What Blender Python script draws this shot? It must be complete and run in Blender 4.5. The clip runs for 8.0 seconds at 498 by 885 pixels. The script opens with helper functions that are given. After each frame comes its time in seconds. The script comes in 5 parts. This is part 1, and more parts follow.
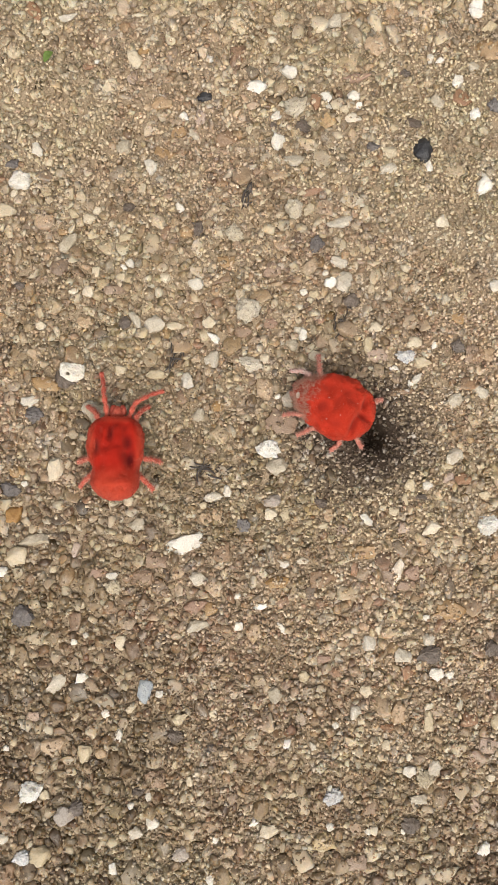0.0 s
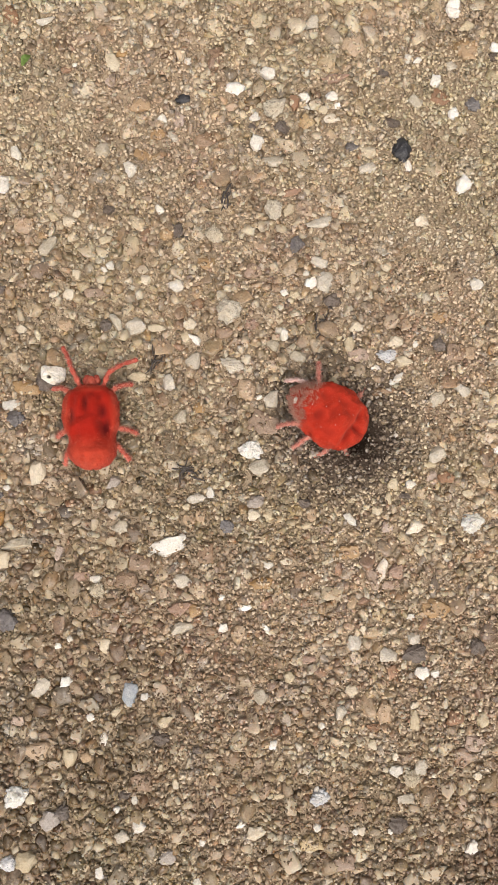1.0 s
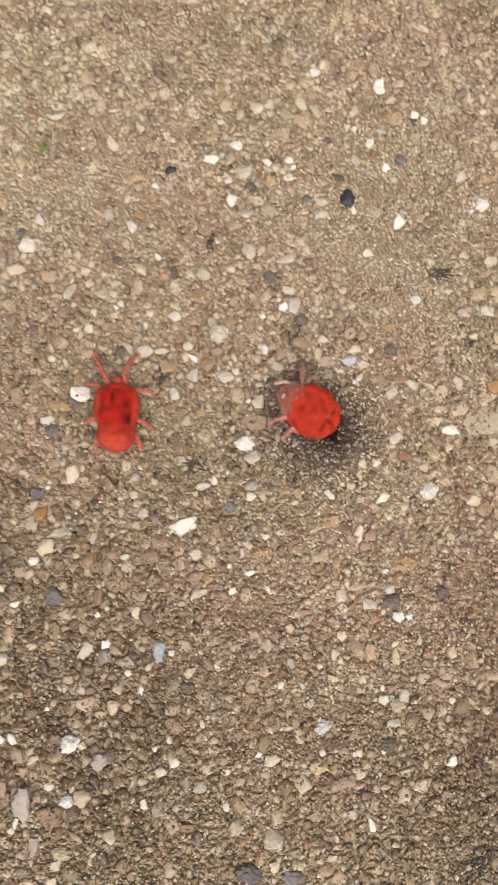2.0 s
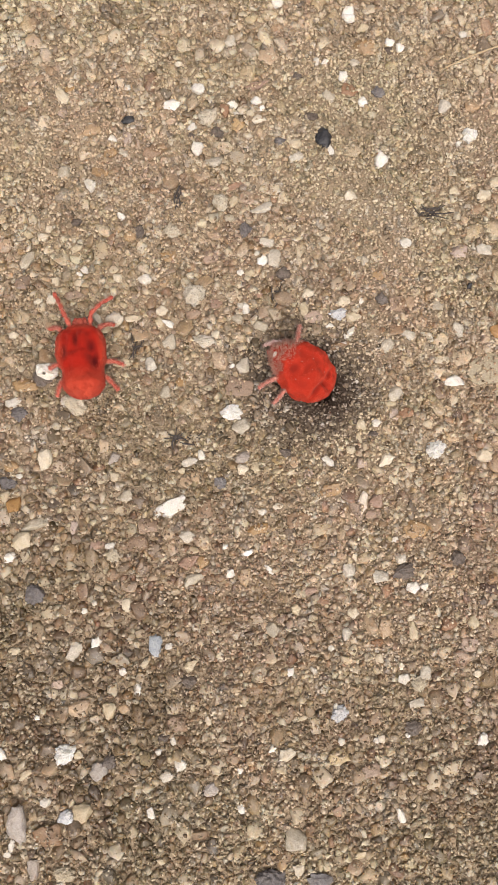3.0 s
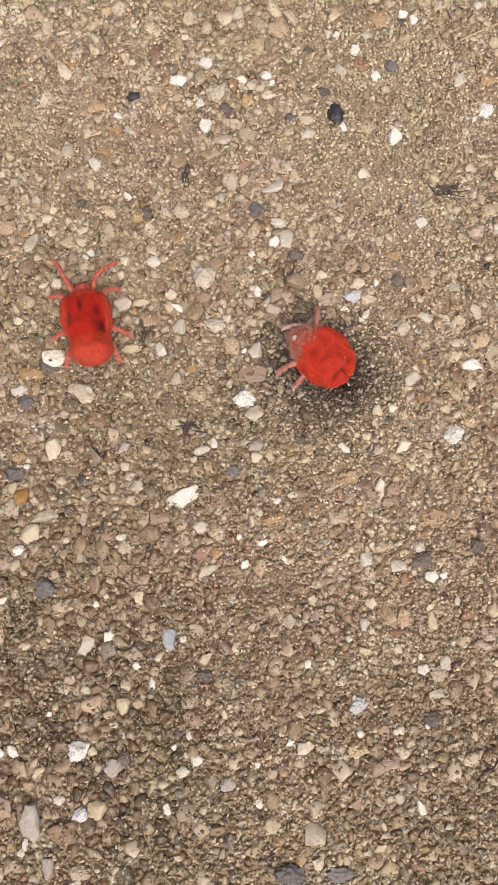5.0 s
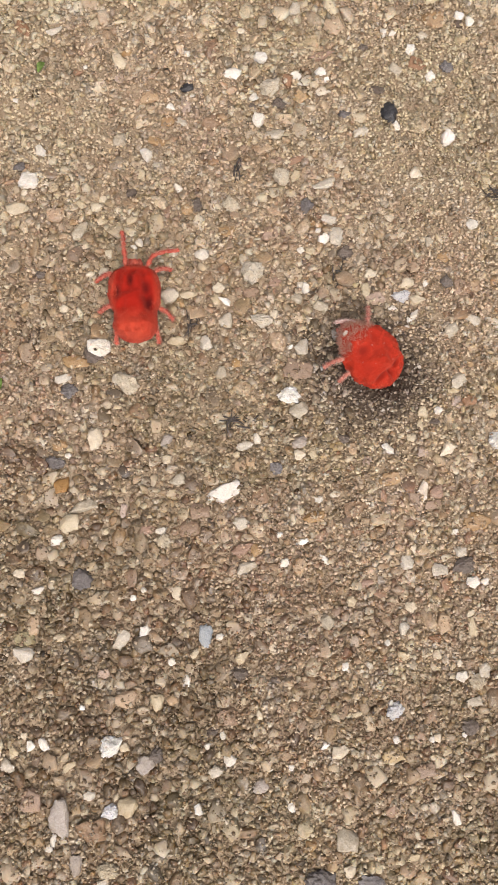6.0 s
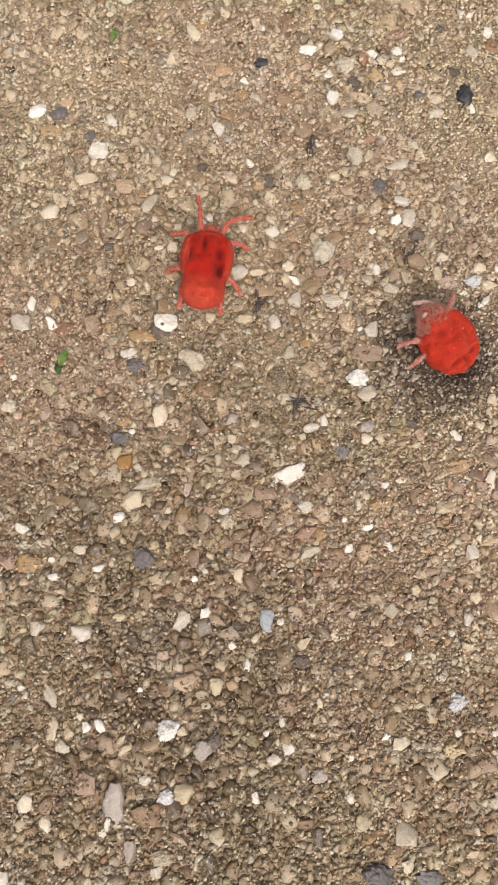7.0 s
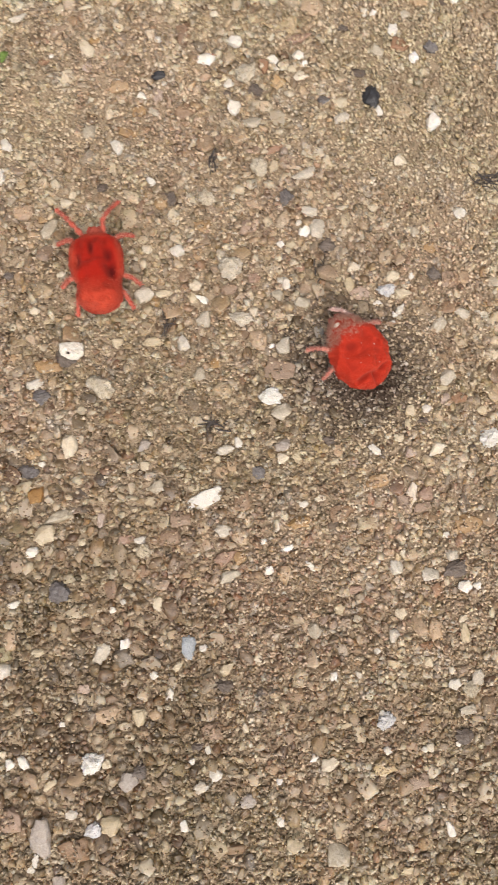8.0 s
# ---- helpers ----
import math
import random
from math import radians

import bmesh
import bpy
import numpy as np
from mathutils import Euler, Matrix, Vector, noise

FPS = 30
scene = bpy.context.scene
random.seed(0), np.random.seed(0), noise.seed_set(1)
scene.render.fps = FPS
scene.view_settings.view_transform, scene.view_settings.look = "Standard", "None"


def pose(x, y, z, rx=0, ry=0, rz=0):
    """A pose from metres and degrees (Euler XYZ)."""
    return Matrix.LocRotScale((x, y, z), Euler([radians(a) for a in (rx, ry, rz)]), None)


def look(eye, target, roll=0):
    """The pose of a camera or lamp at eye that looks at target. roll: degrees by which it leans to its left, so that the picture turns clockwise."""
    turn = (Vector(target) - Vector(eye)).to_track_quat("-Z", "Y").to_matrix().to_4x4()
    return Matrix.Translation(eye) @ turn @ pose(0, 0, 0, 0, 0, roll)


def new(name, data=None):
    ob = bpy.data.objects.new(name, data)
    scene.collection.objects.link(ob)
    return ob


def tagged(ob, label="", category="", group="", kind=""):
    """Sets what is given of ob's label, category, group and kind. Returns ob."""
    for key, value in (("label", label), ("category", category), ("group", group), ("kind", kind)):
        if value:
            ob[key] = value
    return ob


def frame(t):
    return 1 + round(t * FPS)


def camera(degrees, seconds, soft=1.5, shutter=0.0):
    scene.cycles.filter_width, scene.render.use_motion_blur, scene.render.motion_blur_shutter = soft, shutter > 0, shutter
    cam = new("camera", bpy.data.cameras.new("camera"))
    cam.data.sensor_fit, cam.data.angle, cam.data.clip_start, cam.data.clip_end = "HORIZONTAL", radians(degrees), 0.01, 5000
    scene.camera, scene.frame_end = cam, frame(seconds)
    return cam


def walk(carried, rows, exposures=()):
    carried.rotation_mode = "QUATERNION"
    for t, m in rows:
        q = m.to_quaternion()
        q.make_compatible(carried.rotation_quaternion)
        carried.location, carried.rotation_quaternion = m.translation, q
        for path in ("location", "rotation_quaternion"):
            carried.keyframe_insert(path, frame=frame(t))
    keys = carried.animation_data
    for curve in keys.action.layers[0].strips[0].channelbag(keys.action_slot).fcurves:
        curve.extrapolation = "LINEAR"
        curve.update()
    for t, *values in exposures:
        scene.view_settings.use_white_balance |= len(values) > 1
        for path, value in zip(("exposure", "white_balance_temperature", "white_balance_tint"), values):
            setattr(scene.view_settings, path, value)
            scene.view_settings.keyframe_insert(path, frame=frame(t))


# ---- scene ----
# Two red velvet mites on coarse sand, one of them at its burrow. Plan numbers are in millimetres.
MM = 0.001
cam = camera(36.0, 8.0, soft=1.2, shutter=0.2)
ROWS = [
    (0, 2.73, 9.02, 85.86, 1.55, -3.11, -0.00),
    (0.3, 2.84, 9.68, 86.36, 1.75, -3.41, -0.25),
    (0.5, 3.70, 9.38, 85.99, 1.69, -3.17, -0.54),
    (0.8, 3.64, 9.06, 85.66, 1.74, -3.14, -0.49),
    (1, 4.20, 8.73, 85.90, 1.85, -3.42, -0.72),
    (1.3, 5.02, 8.15, 85.62, 2.02, -3.61, -1.07),
    (1.5, 8.53, 8.31, 86.42, 1.97, -2.08, -2.48),
    (1.6, 11.86, 7.46, 92.75, 4.20, -0.93, -2.93),
    (1.7, 8.72, 6.65, 98.62, 4.62, -2.11, -3.29),
    (1.8, 5.95, 3.77, 104.41, 5.75, -2.23, -3.48),
    (1.9, 2.57, 1.78, 106.89, 6.22, -3.11, -4.06),
    (2, 1.10, 0.20, 104.85, 6.12, -4.44, -4.89),
    (2.1, 1.57, -1.39, 101.80, 6.22, -5.64, -5.75),
    (2.2, 2.56, -1.88, 98.03, 5.25, -5.99, -6.89),
    (3.3, 2.03, -1.93, 95.58, 5.95, -4.17, -9.81),
    (3.5, 2.35, -2.05, 95.49, 5.99, -4.57, -10.30),
    (3.6, 1.49, -2.11, 94.96, 5.98, -4.82, -10.14),
    (3.8, 0.27, -0.62, 95.20, 5.59, -4.21, -9.84),
    (4, -0.52, -0.78, 94.29, 5.59, -4.22, -9.75),
    (4.2, -0.40, -0.74, 93.77, 5.28, -4.85, -9.89),
    (5.3, -0.06, -1.61, 91.79, 4.79, -4.97, -9.88),
    (5.5, -0.61, -3.02, 90.84, 5.14, -4.43, -9.37),
    (5.6, -3.11, -2.97, 90.64, 5.14, -4.34, -8.37),
    (5.7, -4.48, -2.72, 91.25, 5.18, -3.80, -7.74),
    (5.8, -4.82, -2.36, 91.39, 5.33, -4.37, -7.76),
    (5.9, -4.40, -1.89, 91.42, 5.37, -4.43, -7.92),
    (6, -5.06, -1.78, 91.14, 5.33, -4.98, -7.86),
    (6.2, -9.00, -1.49, 91.01, 5.29, -5.04, -6.82),
    (6.3, -11.64, -1.41, 90.41, 5.02, -5.09, -6.22),
    (6.4, -15.88, -3.26, 89.89, 5.44, -5.87, -5.16),
    (6.5, -18.90, -4.04, 89.64, 5.71, -6.03, -4.57),
    (6.6, -18.75, -4.01, 89.59, 5.65, -5.33, -4.32),
    (6.8, -16.61, -4.23, 88.91, 5.51, -5.48, -4.85),
    (7, -13.28, -3.37, 88.22, 5.50, -5.42, -6.04),
    (7.2, -10.64, -2.08, 88.74, 5.32, -5.53, -6.71),
    (7.3, -8.46, -2.43, 88.13, 5.09, -5.24, -7.06),
    (7.5, -6.70, -2.78, 88.61, 5.18, -5.17, -7.50),
    (7.6, -5.63, -2.57, 89.03, 5.18, -4.64, -7.66),
    (7.8, -6.07, -0.74, 89.78, 5.21, -4.80, -7.89),
    (7.9, -4.95, -0.30, 89.00, 5.02, -5.09, -8.34),
    (8, -1.75, 0.39, 88.13, 4.20, -4.57, -8.96),
]
walk(cam, [(t, pose(x * MM, y * MM, z * MM, rx, ry, rz)) for t, x, y, z, rx, ry, rz in ROWS],
     [(0.0, 0.21, 6680, 10), (1.0, 0.21, 6640, 13), (3.5, 0.23, 6620, 15), (5.5, 0.23, 6620, 16), (8.0, 0.23, 6640, 14)])

# ---- daylight under a bright overcast sky ----
world = bpy.data.worlds.new("overcast_sky")
scene.world = world
world.use_nodes = True
wn = world.node_tree
sky = wn.nodes.new("ShaderNodeTexSky")
sky.sky_type, sky.sun_disc = "NISHITA", False
sky.sun_elevation, sky.sun_rotation = radians(62), radians(188)
sky.dust_density, sky.ozone_density = 4.0, 1.0
soften = wn.nodes.new("ShaderNodeHueSaturation")
soften.inputs["Saturation"].default_value = 0.25
wn.links.new(sky.outputs[0], soften.inputs["Color"])
wn.links.new(soften.outputs[0], wn.nodes["Background"].inputs["Color"])
wn.nodes["Background"].inputs["Strength"].default_value = 0.125
sun_data = bpy.data.lights.new("sun", "SUN")
sun_data.energy, sun_data.angle, sun_data.color = 2.0, radians(64), (1.0, 0.95, 0.87)
sun = new("sun", sun_data)
sun.matrix_world = look((0.6, -3.9, 7.6), (0, 0, 0))


# ---- materials ----
def nodes_of(name, rough=0.5, spec=0.4):
    mat = bpy.data.materials.new(name)
    mat.use_nodes = True
    nt = mat.node_tree
    bsdf = nt.nodes["Principled BSDF"]
    bsdf.inputs["Roughness"].default_value = rough
    bsdf.inputs["Specular IOR Level"].default_value = spec
    return mat, nt, bsdf


def add(nt, kind, **values):
    n = nt.nodes.new(kind)
    for key, value in values.items():
        n.inputs[key].default_value = value
    return n


def mathnode(nt, op, a, b=None, c=None, clamp=False):
    n = nt.nodes.new("ShaderNodeMath")
    n.operation, n.use_clamp = op, clamp
    for i, v in enumerate((a, b, c)):
        if v is None:
            continue
        if isinstance(v, (int, float)):
            n.inputs[i].default_value = v
        else:
            nt.links.new(v, n.inputs[i])
    return n.outputs[0]


def mixcol(nt, fac, a, b, mode="MIX"):
    n = nt.nodes.new("ShaderNodeMix")
    n.data_type, n.blend_type = "RGBA", mode
    for socket, v in ((n.inputs[0], fac), (n.inputs[6], a), (n.inputs[7], b)):
        if isinstance(v, (int, float)):
            socket.default_value = v
        elif isinstance(v, tuple):
            socket.default_value = (*v, 1)
        else:
            nt.links.new(v, socket)
    return n.outputs[2]


def noise_tex(nt, scale, detail=3.0, rough=0.55, moving=False):
    """Noise at real size: in the thing's own space where it moves, else in the world's."""
    n = add(nt, "ShaderNodeTexNoise", Scale=scale, Detail=detail, Roughness=rough)
    where = nt.nodes.new("ShaderNodeTexCoord").outputs["Object"] if moving else nt.nodes.new("ShaderNodeNewGeometry").outputs["Position"]
    nt.links.new(where, n.inputs["Vector"])
    return n.outputs["Fac"]


def remap(nt, v, a, b, lo=0.0, hi=1.0):
    n = nt.nodes.new("ShaderNodeMapRange")
    n.inputs[1].default_value, n.inputs[2].default_value = a, b
    n.inputs[3].default_value, n.inputs[4].default_value = lo, hi
    nt.links.new(v, n.inputs[0])
    return n.outputs[0]


def ramp(nt, v, stops, interp="LINEAR"):
    n = nt.nodes.new("ShaderNodeValToRGB")
    n.color_ramp.interpolation = interp
    els = n.color_ramp.elements
    while len(els) < len(stops):
        els.new(0.5)
    for e, (p, c) in zip(els, stops):
        e.position, e.color = p, (*c, 1)
    nt.links.new(v, n.inputs[0])
    return n.outputs[0]


def bump(nt, bsdf, height, strength, distance):
    n = add(nt, "ShaderNodeBump", Strength=strength, Distance=distance)
    nt.links.new(height, n.inputs["Height"])
    nt.links.new(n.outputs[0], bsdf.inputs["Normal"])


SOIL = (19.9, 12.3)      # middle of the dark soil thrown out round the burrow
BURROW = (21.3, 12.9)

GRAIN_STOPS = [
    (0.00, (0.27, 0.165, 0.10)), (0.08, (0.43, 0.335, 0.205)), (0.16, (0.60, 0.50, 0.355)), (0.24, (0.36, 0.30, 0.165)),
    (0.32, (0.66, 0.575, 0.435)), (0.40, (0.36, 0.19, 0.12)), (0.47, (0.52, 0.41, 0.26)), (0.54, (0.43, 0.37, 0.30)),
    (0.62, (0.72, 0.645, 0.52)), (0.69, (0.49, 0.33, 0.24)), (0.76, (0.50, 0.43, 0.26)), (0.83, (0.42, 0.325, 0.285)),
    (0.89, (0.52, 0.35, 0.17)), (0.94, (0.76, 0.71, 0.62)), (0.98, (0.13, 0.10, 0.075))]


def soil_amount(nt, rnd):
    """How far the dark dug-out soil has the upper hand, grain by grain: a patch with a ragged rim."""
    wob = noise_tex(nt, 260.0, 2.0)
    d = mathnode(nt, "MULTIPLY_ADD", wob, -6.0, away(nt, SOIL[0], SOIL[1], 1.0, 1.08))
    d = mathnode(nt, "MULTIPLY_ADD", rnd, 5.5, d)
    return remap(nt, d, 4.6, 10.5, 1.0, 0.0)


def away(nt, x, y, sx, sy):
    """Distance in mm, in plan, from a place on the ground."""
    geo = nt.nodes.new("ShaderNodeNewGeometry")
    sub, flat, dist = (nt.nodes.new("ShaderNodeVectorMath") for _ in range(3))
    sub.operation, flat.operation, dist.operation = "SUBTRACT", "MULTIPLY", "LENGTH"
    sub.inputs[1].default_value = (x * MM, y * MM, 0)
    flat.inputs[1].default_value = (1000.0 * sx, 1000.0 * sy, 0.0)
    nt.links.new(geo.outputs["Position"], sub.inputs[0])
    nt.links.new(sub.outputs[0], flat.inputs[0])
    nt.links.new(flat.outputs[0], dist.inputs[0])
    return dist.outputs["Value"]


def lower_shade_amount(nt, wob):
    """Lower ground: browner sand and painted-in shade, in two patches with soft ragged rims."""
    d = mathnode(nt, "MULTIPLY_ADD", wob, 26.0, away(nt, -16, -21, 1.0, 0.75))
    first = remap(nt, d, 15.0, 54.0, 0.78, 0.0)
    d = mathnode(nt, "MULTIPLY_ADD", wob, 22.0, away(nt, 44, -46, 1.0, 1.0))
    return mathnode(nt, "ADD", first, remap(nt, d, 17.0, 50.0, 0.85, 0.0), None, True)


def grain_material(name, per_object, rough, coarse, pale=0.0, clear=0.5, glassy=0.0, spread=(0.5, 0.2)):
    mat, nt, bsdf = nodes_of(name, rough, 0.45)
    if per_object:
        rnd = nt.nodes.new("ShaderNodeObjectInfo").outputs["Random"]
    else:
        rnd = nt.nodes.new("ShaderNodeNewGeometry").outputs["Random Per Island"]
    rnd2 = mathnode(nt, "FRACT", mathnode(nt, "MULTIPLY", rnd, 37.7))
    rnd3 = mathnode(nt, "FRACT", mathnode(nt, "MULTIPLY", rnd, 91.3))
    col = mixcol(nt, 0.06, ramp(nt, rnd2, GRAIN_STOPS), (0.46, 0.315, 0.19))
    if pale:
        col = mixcol(nt, pale, col, (0.66, 0.55, 0.43))
    # wide drifts of paler, yellower sand and of browner sand
    drift = noise_tex(nt, 55.0, 2.0)
    warm = remap(nt, drift, 0.35, 0.65)
    col = mixcol(nt, remap(nt, warm, 0, 1, 0.45, 0.0), col, (0.62, 0.55, 0.48), "MULTIPLY")
    # shade over the lower ground, multiplied into the grain colour
    col = mixcol(nt, lower_shade_amount(nt, drift), col, (0.36, 0.325, 0.26), "MULTIPLY")
    # stronger light over the upper ground, put into the colour as pale patches
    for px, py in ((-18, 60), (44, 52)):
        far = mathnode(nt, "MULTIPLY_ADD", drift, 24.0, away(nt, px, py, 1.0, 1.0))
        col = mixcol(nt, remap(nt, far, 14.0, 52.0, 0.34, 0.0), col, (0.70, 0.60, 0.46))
    hue = remap(nt, noise_tex(nt, 34.0, 3.0, 0.6), 0.38, 0.62)
    col = mixcol(nt, 1.0, col, mixcol(nt, hue, (1.01, 0.995, 0.86), (1.08, 0.95, 0.89)), "MULTIPLY")
    clump = noise_tex(nt, 210.0, 3.0, 0.6)
    col = mixcol(nt, mathnode(nt, "MULTIPLY", remap(nt, clump, 0.52, 0.66, 0.0, 0.85), rnd3), col, (0.22, 0.115, 0.07))
    # pockets of milky quartz
    milky = mathnode(nt, "MULTIPLY", remap(nt, noise_tex(nt, 160.0, 3.0, 0.6), 0.56, 0.68, 0.0, 0.7), rnd)
    col = mixcol(nt, milky, col, (0.72, 0.64, 0.54))
    fine = remap(nt, noise_tex(nt, 4000.0, 4.0, 0.7), 0.34, 0.66)
    tint = mixcol(nt, fine, (0.66, 0.645, 0.62), (1.30, 1.30, 1.29))
    col = mixcol(nt, 1.0, col, tint, "MULTIPLY")
    if coarse:
        col = mixcol(nt, 0.10, col, (0.42, 0.30, 0.19))
    # from dull dark grains to milky white ones
    light = remap(nt, rnd3, 0.0, 0.6, spread[0], 1.0)
    grey = nt.nodes.new("ShaderNodeCombineColor")
    for i in range(3):
        nt.links.new(light, grey.inputs[i])
    col = mixcol(nt, 1.0, col, grey.outputs[0], "MULTIPLY")
    col = mixcol(nt, remap(nt, rnd3, 0.6, 1.0, 0.0, spread[1]), col, (0.80, 0.685, 0.505))
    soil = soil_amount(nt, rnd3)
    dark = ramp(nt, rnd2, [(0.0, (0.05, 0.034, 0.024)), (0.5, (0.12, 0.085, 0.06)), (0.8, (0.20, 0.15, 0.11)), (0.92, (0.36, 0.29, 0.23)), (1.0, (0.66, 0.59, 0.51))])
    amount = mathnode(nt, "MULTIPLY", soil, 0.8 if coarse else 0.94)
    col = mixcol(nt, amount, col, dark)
    nt.links.new(col, bsdf.inputs["Base Color"])
    nt.links.new(remap(nt, rnd3, 0, 1, rough - 0.15, rough + 0.25), bsdf.inputs["Roughness"])
    bsdf.inputs["Subsurface Weight"].default_value = clear
    bsdf.inputs["Subsurface Radius"].default_value = (1.0, 0.75, 0.5)
    bsdf.inputs["Subsurface Scale"].default_value = 0.0009
    bsdf.inputs["Transmission Weight"].default_value = glassy
    bump(nt, bsdf, noise_tex(nt, 5200.0, 4.0), 0.5, 0.00006)
    return mat


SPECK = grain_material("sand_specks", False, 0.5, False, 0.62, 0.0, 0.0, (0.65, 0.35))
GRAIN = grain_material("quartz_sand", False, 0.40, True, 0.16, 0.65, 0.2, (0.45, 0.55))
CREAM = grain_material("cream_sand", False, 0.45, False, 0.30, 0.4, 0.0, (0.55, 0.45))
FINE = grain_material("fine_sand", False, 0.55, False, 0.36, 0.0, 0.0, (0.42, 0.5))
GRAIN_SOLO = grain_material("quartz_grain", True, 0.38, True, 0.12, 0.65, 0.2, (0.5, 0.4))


def ground_material():
    mat, nt, bsdf = nodes_of("packed_silt", 0.9, 0.2)
    big, small = noise_tex(nt, 120.0, 4.0), noise_tex(nt, 3000.0, 5.0, 0.7)
    col = mixcol(nt, big, (0.20, 0.14, 0.085), (0.34, 0.25, 0.16))
    col = mixcol(nt, remap(nt, small, 0.35, 0.7), col, (0.46, 0.37, 0.26))
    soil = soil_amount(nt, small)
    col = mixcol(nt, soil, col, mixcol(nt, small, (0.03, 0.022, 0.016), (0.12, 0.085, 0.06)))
    nt.links.new(col, bsdf.inputs["Base Color"])
    bump(nt, bsdf, small, 0.8, 0.0002)
    return mat


def stone_material(name, a, b, rough=0.5, speck=None, vein=None, pore=0.0):
    """Mineral with two tones in cloudy patches, a fine grain, and specks or dark pores where it has them."""
    mat, nt, bsdf = nodes_of(name, rough, 0.45)
    rnd = nt.nodes.new("ShaderNodeObjectInfo").outputs["Random"]
    geo = nt.nodes.new("ShaderNodeNewGeometry")
    cloud = add(nt, "ShaderNodeTexNoise", Scale=1300.0, Detail=5.0, Roughness=0.65)
    nt.links.new(geo.outputs["Position"], cloud.inputs["Vector"])
    grit = add(nt, "ShaderNodeTexNoise", Scale=5200.0, Detail=4.0, Roughness=0.7)
    nt.links.new(geo.outputs["Position"], grit.inputs["Vector"])
    col = mixcol(nt, remap(nt, cloud.outputs["Fac"], 0.3, 0.7), a, b)
    col = mixcol(nt, 1.0, col, mixcol(nt, grit.outputs["Fac"], (0.52, 0.50, 0.47), (1.46, 1.45, 1.43)), "MULTIPLY")
    if speck:
        col = mixcol(nt, remap(nt, grit.outputs["Fac"], 0.56, 0.64), col, speck)
    if vein:
        col = mixcol(nt, remap(nt, cloud.outputs["Fac"], 0.60, 0.68), col, vein)
    hsv = nt.nodes.new("ShaderNodeHueSaturation")
    nt.links.new(remap(nt, rnd, 0, 1, 0.85, 1.15), hsv.inputs["Value"])
    nt.links.new(remap(nt, rnd, 1, 0, 0.8, 1.15), hsv.inputs["Saturation"])
    nt.links.new(col, hsv.inputs["Color"])
    nt.links.new(hsv.outputs[0], bsdf.inputs["Base Color"])
    bsdf.inputs["Subsurface Weight"].default_value = 0.35
    bsdf.inputs["Subsurface Radius"].default_value = (1.0, 0.8, 0.55)
    bsdf.inputs["Subsurface Scale"].default_value = 0.0004
    bump(nt, bsdf, mathnode(nt, "ADD", cloud.outputs["Fac"], mathnode(nt, "MULTIPLY", grit.outputs["Fac"], 0.5)), 0.6, 0.00015 + pore)
    return mat


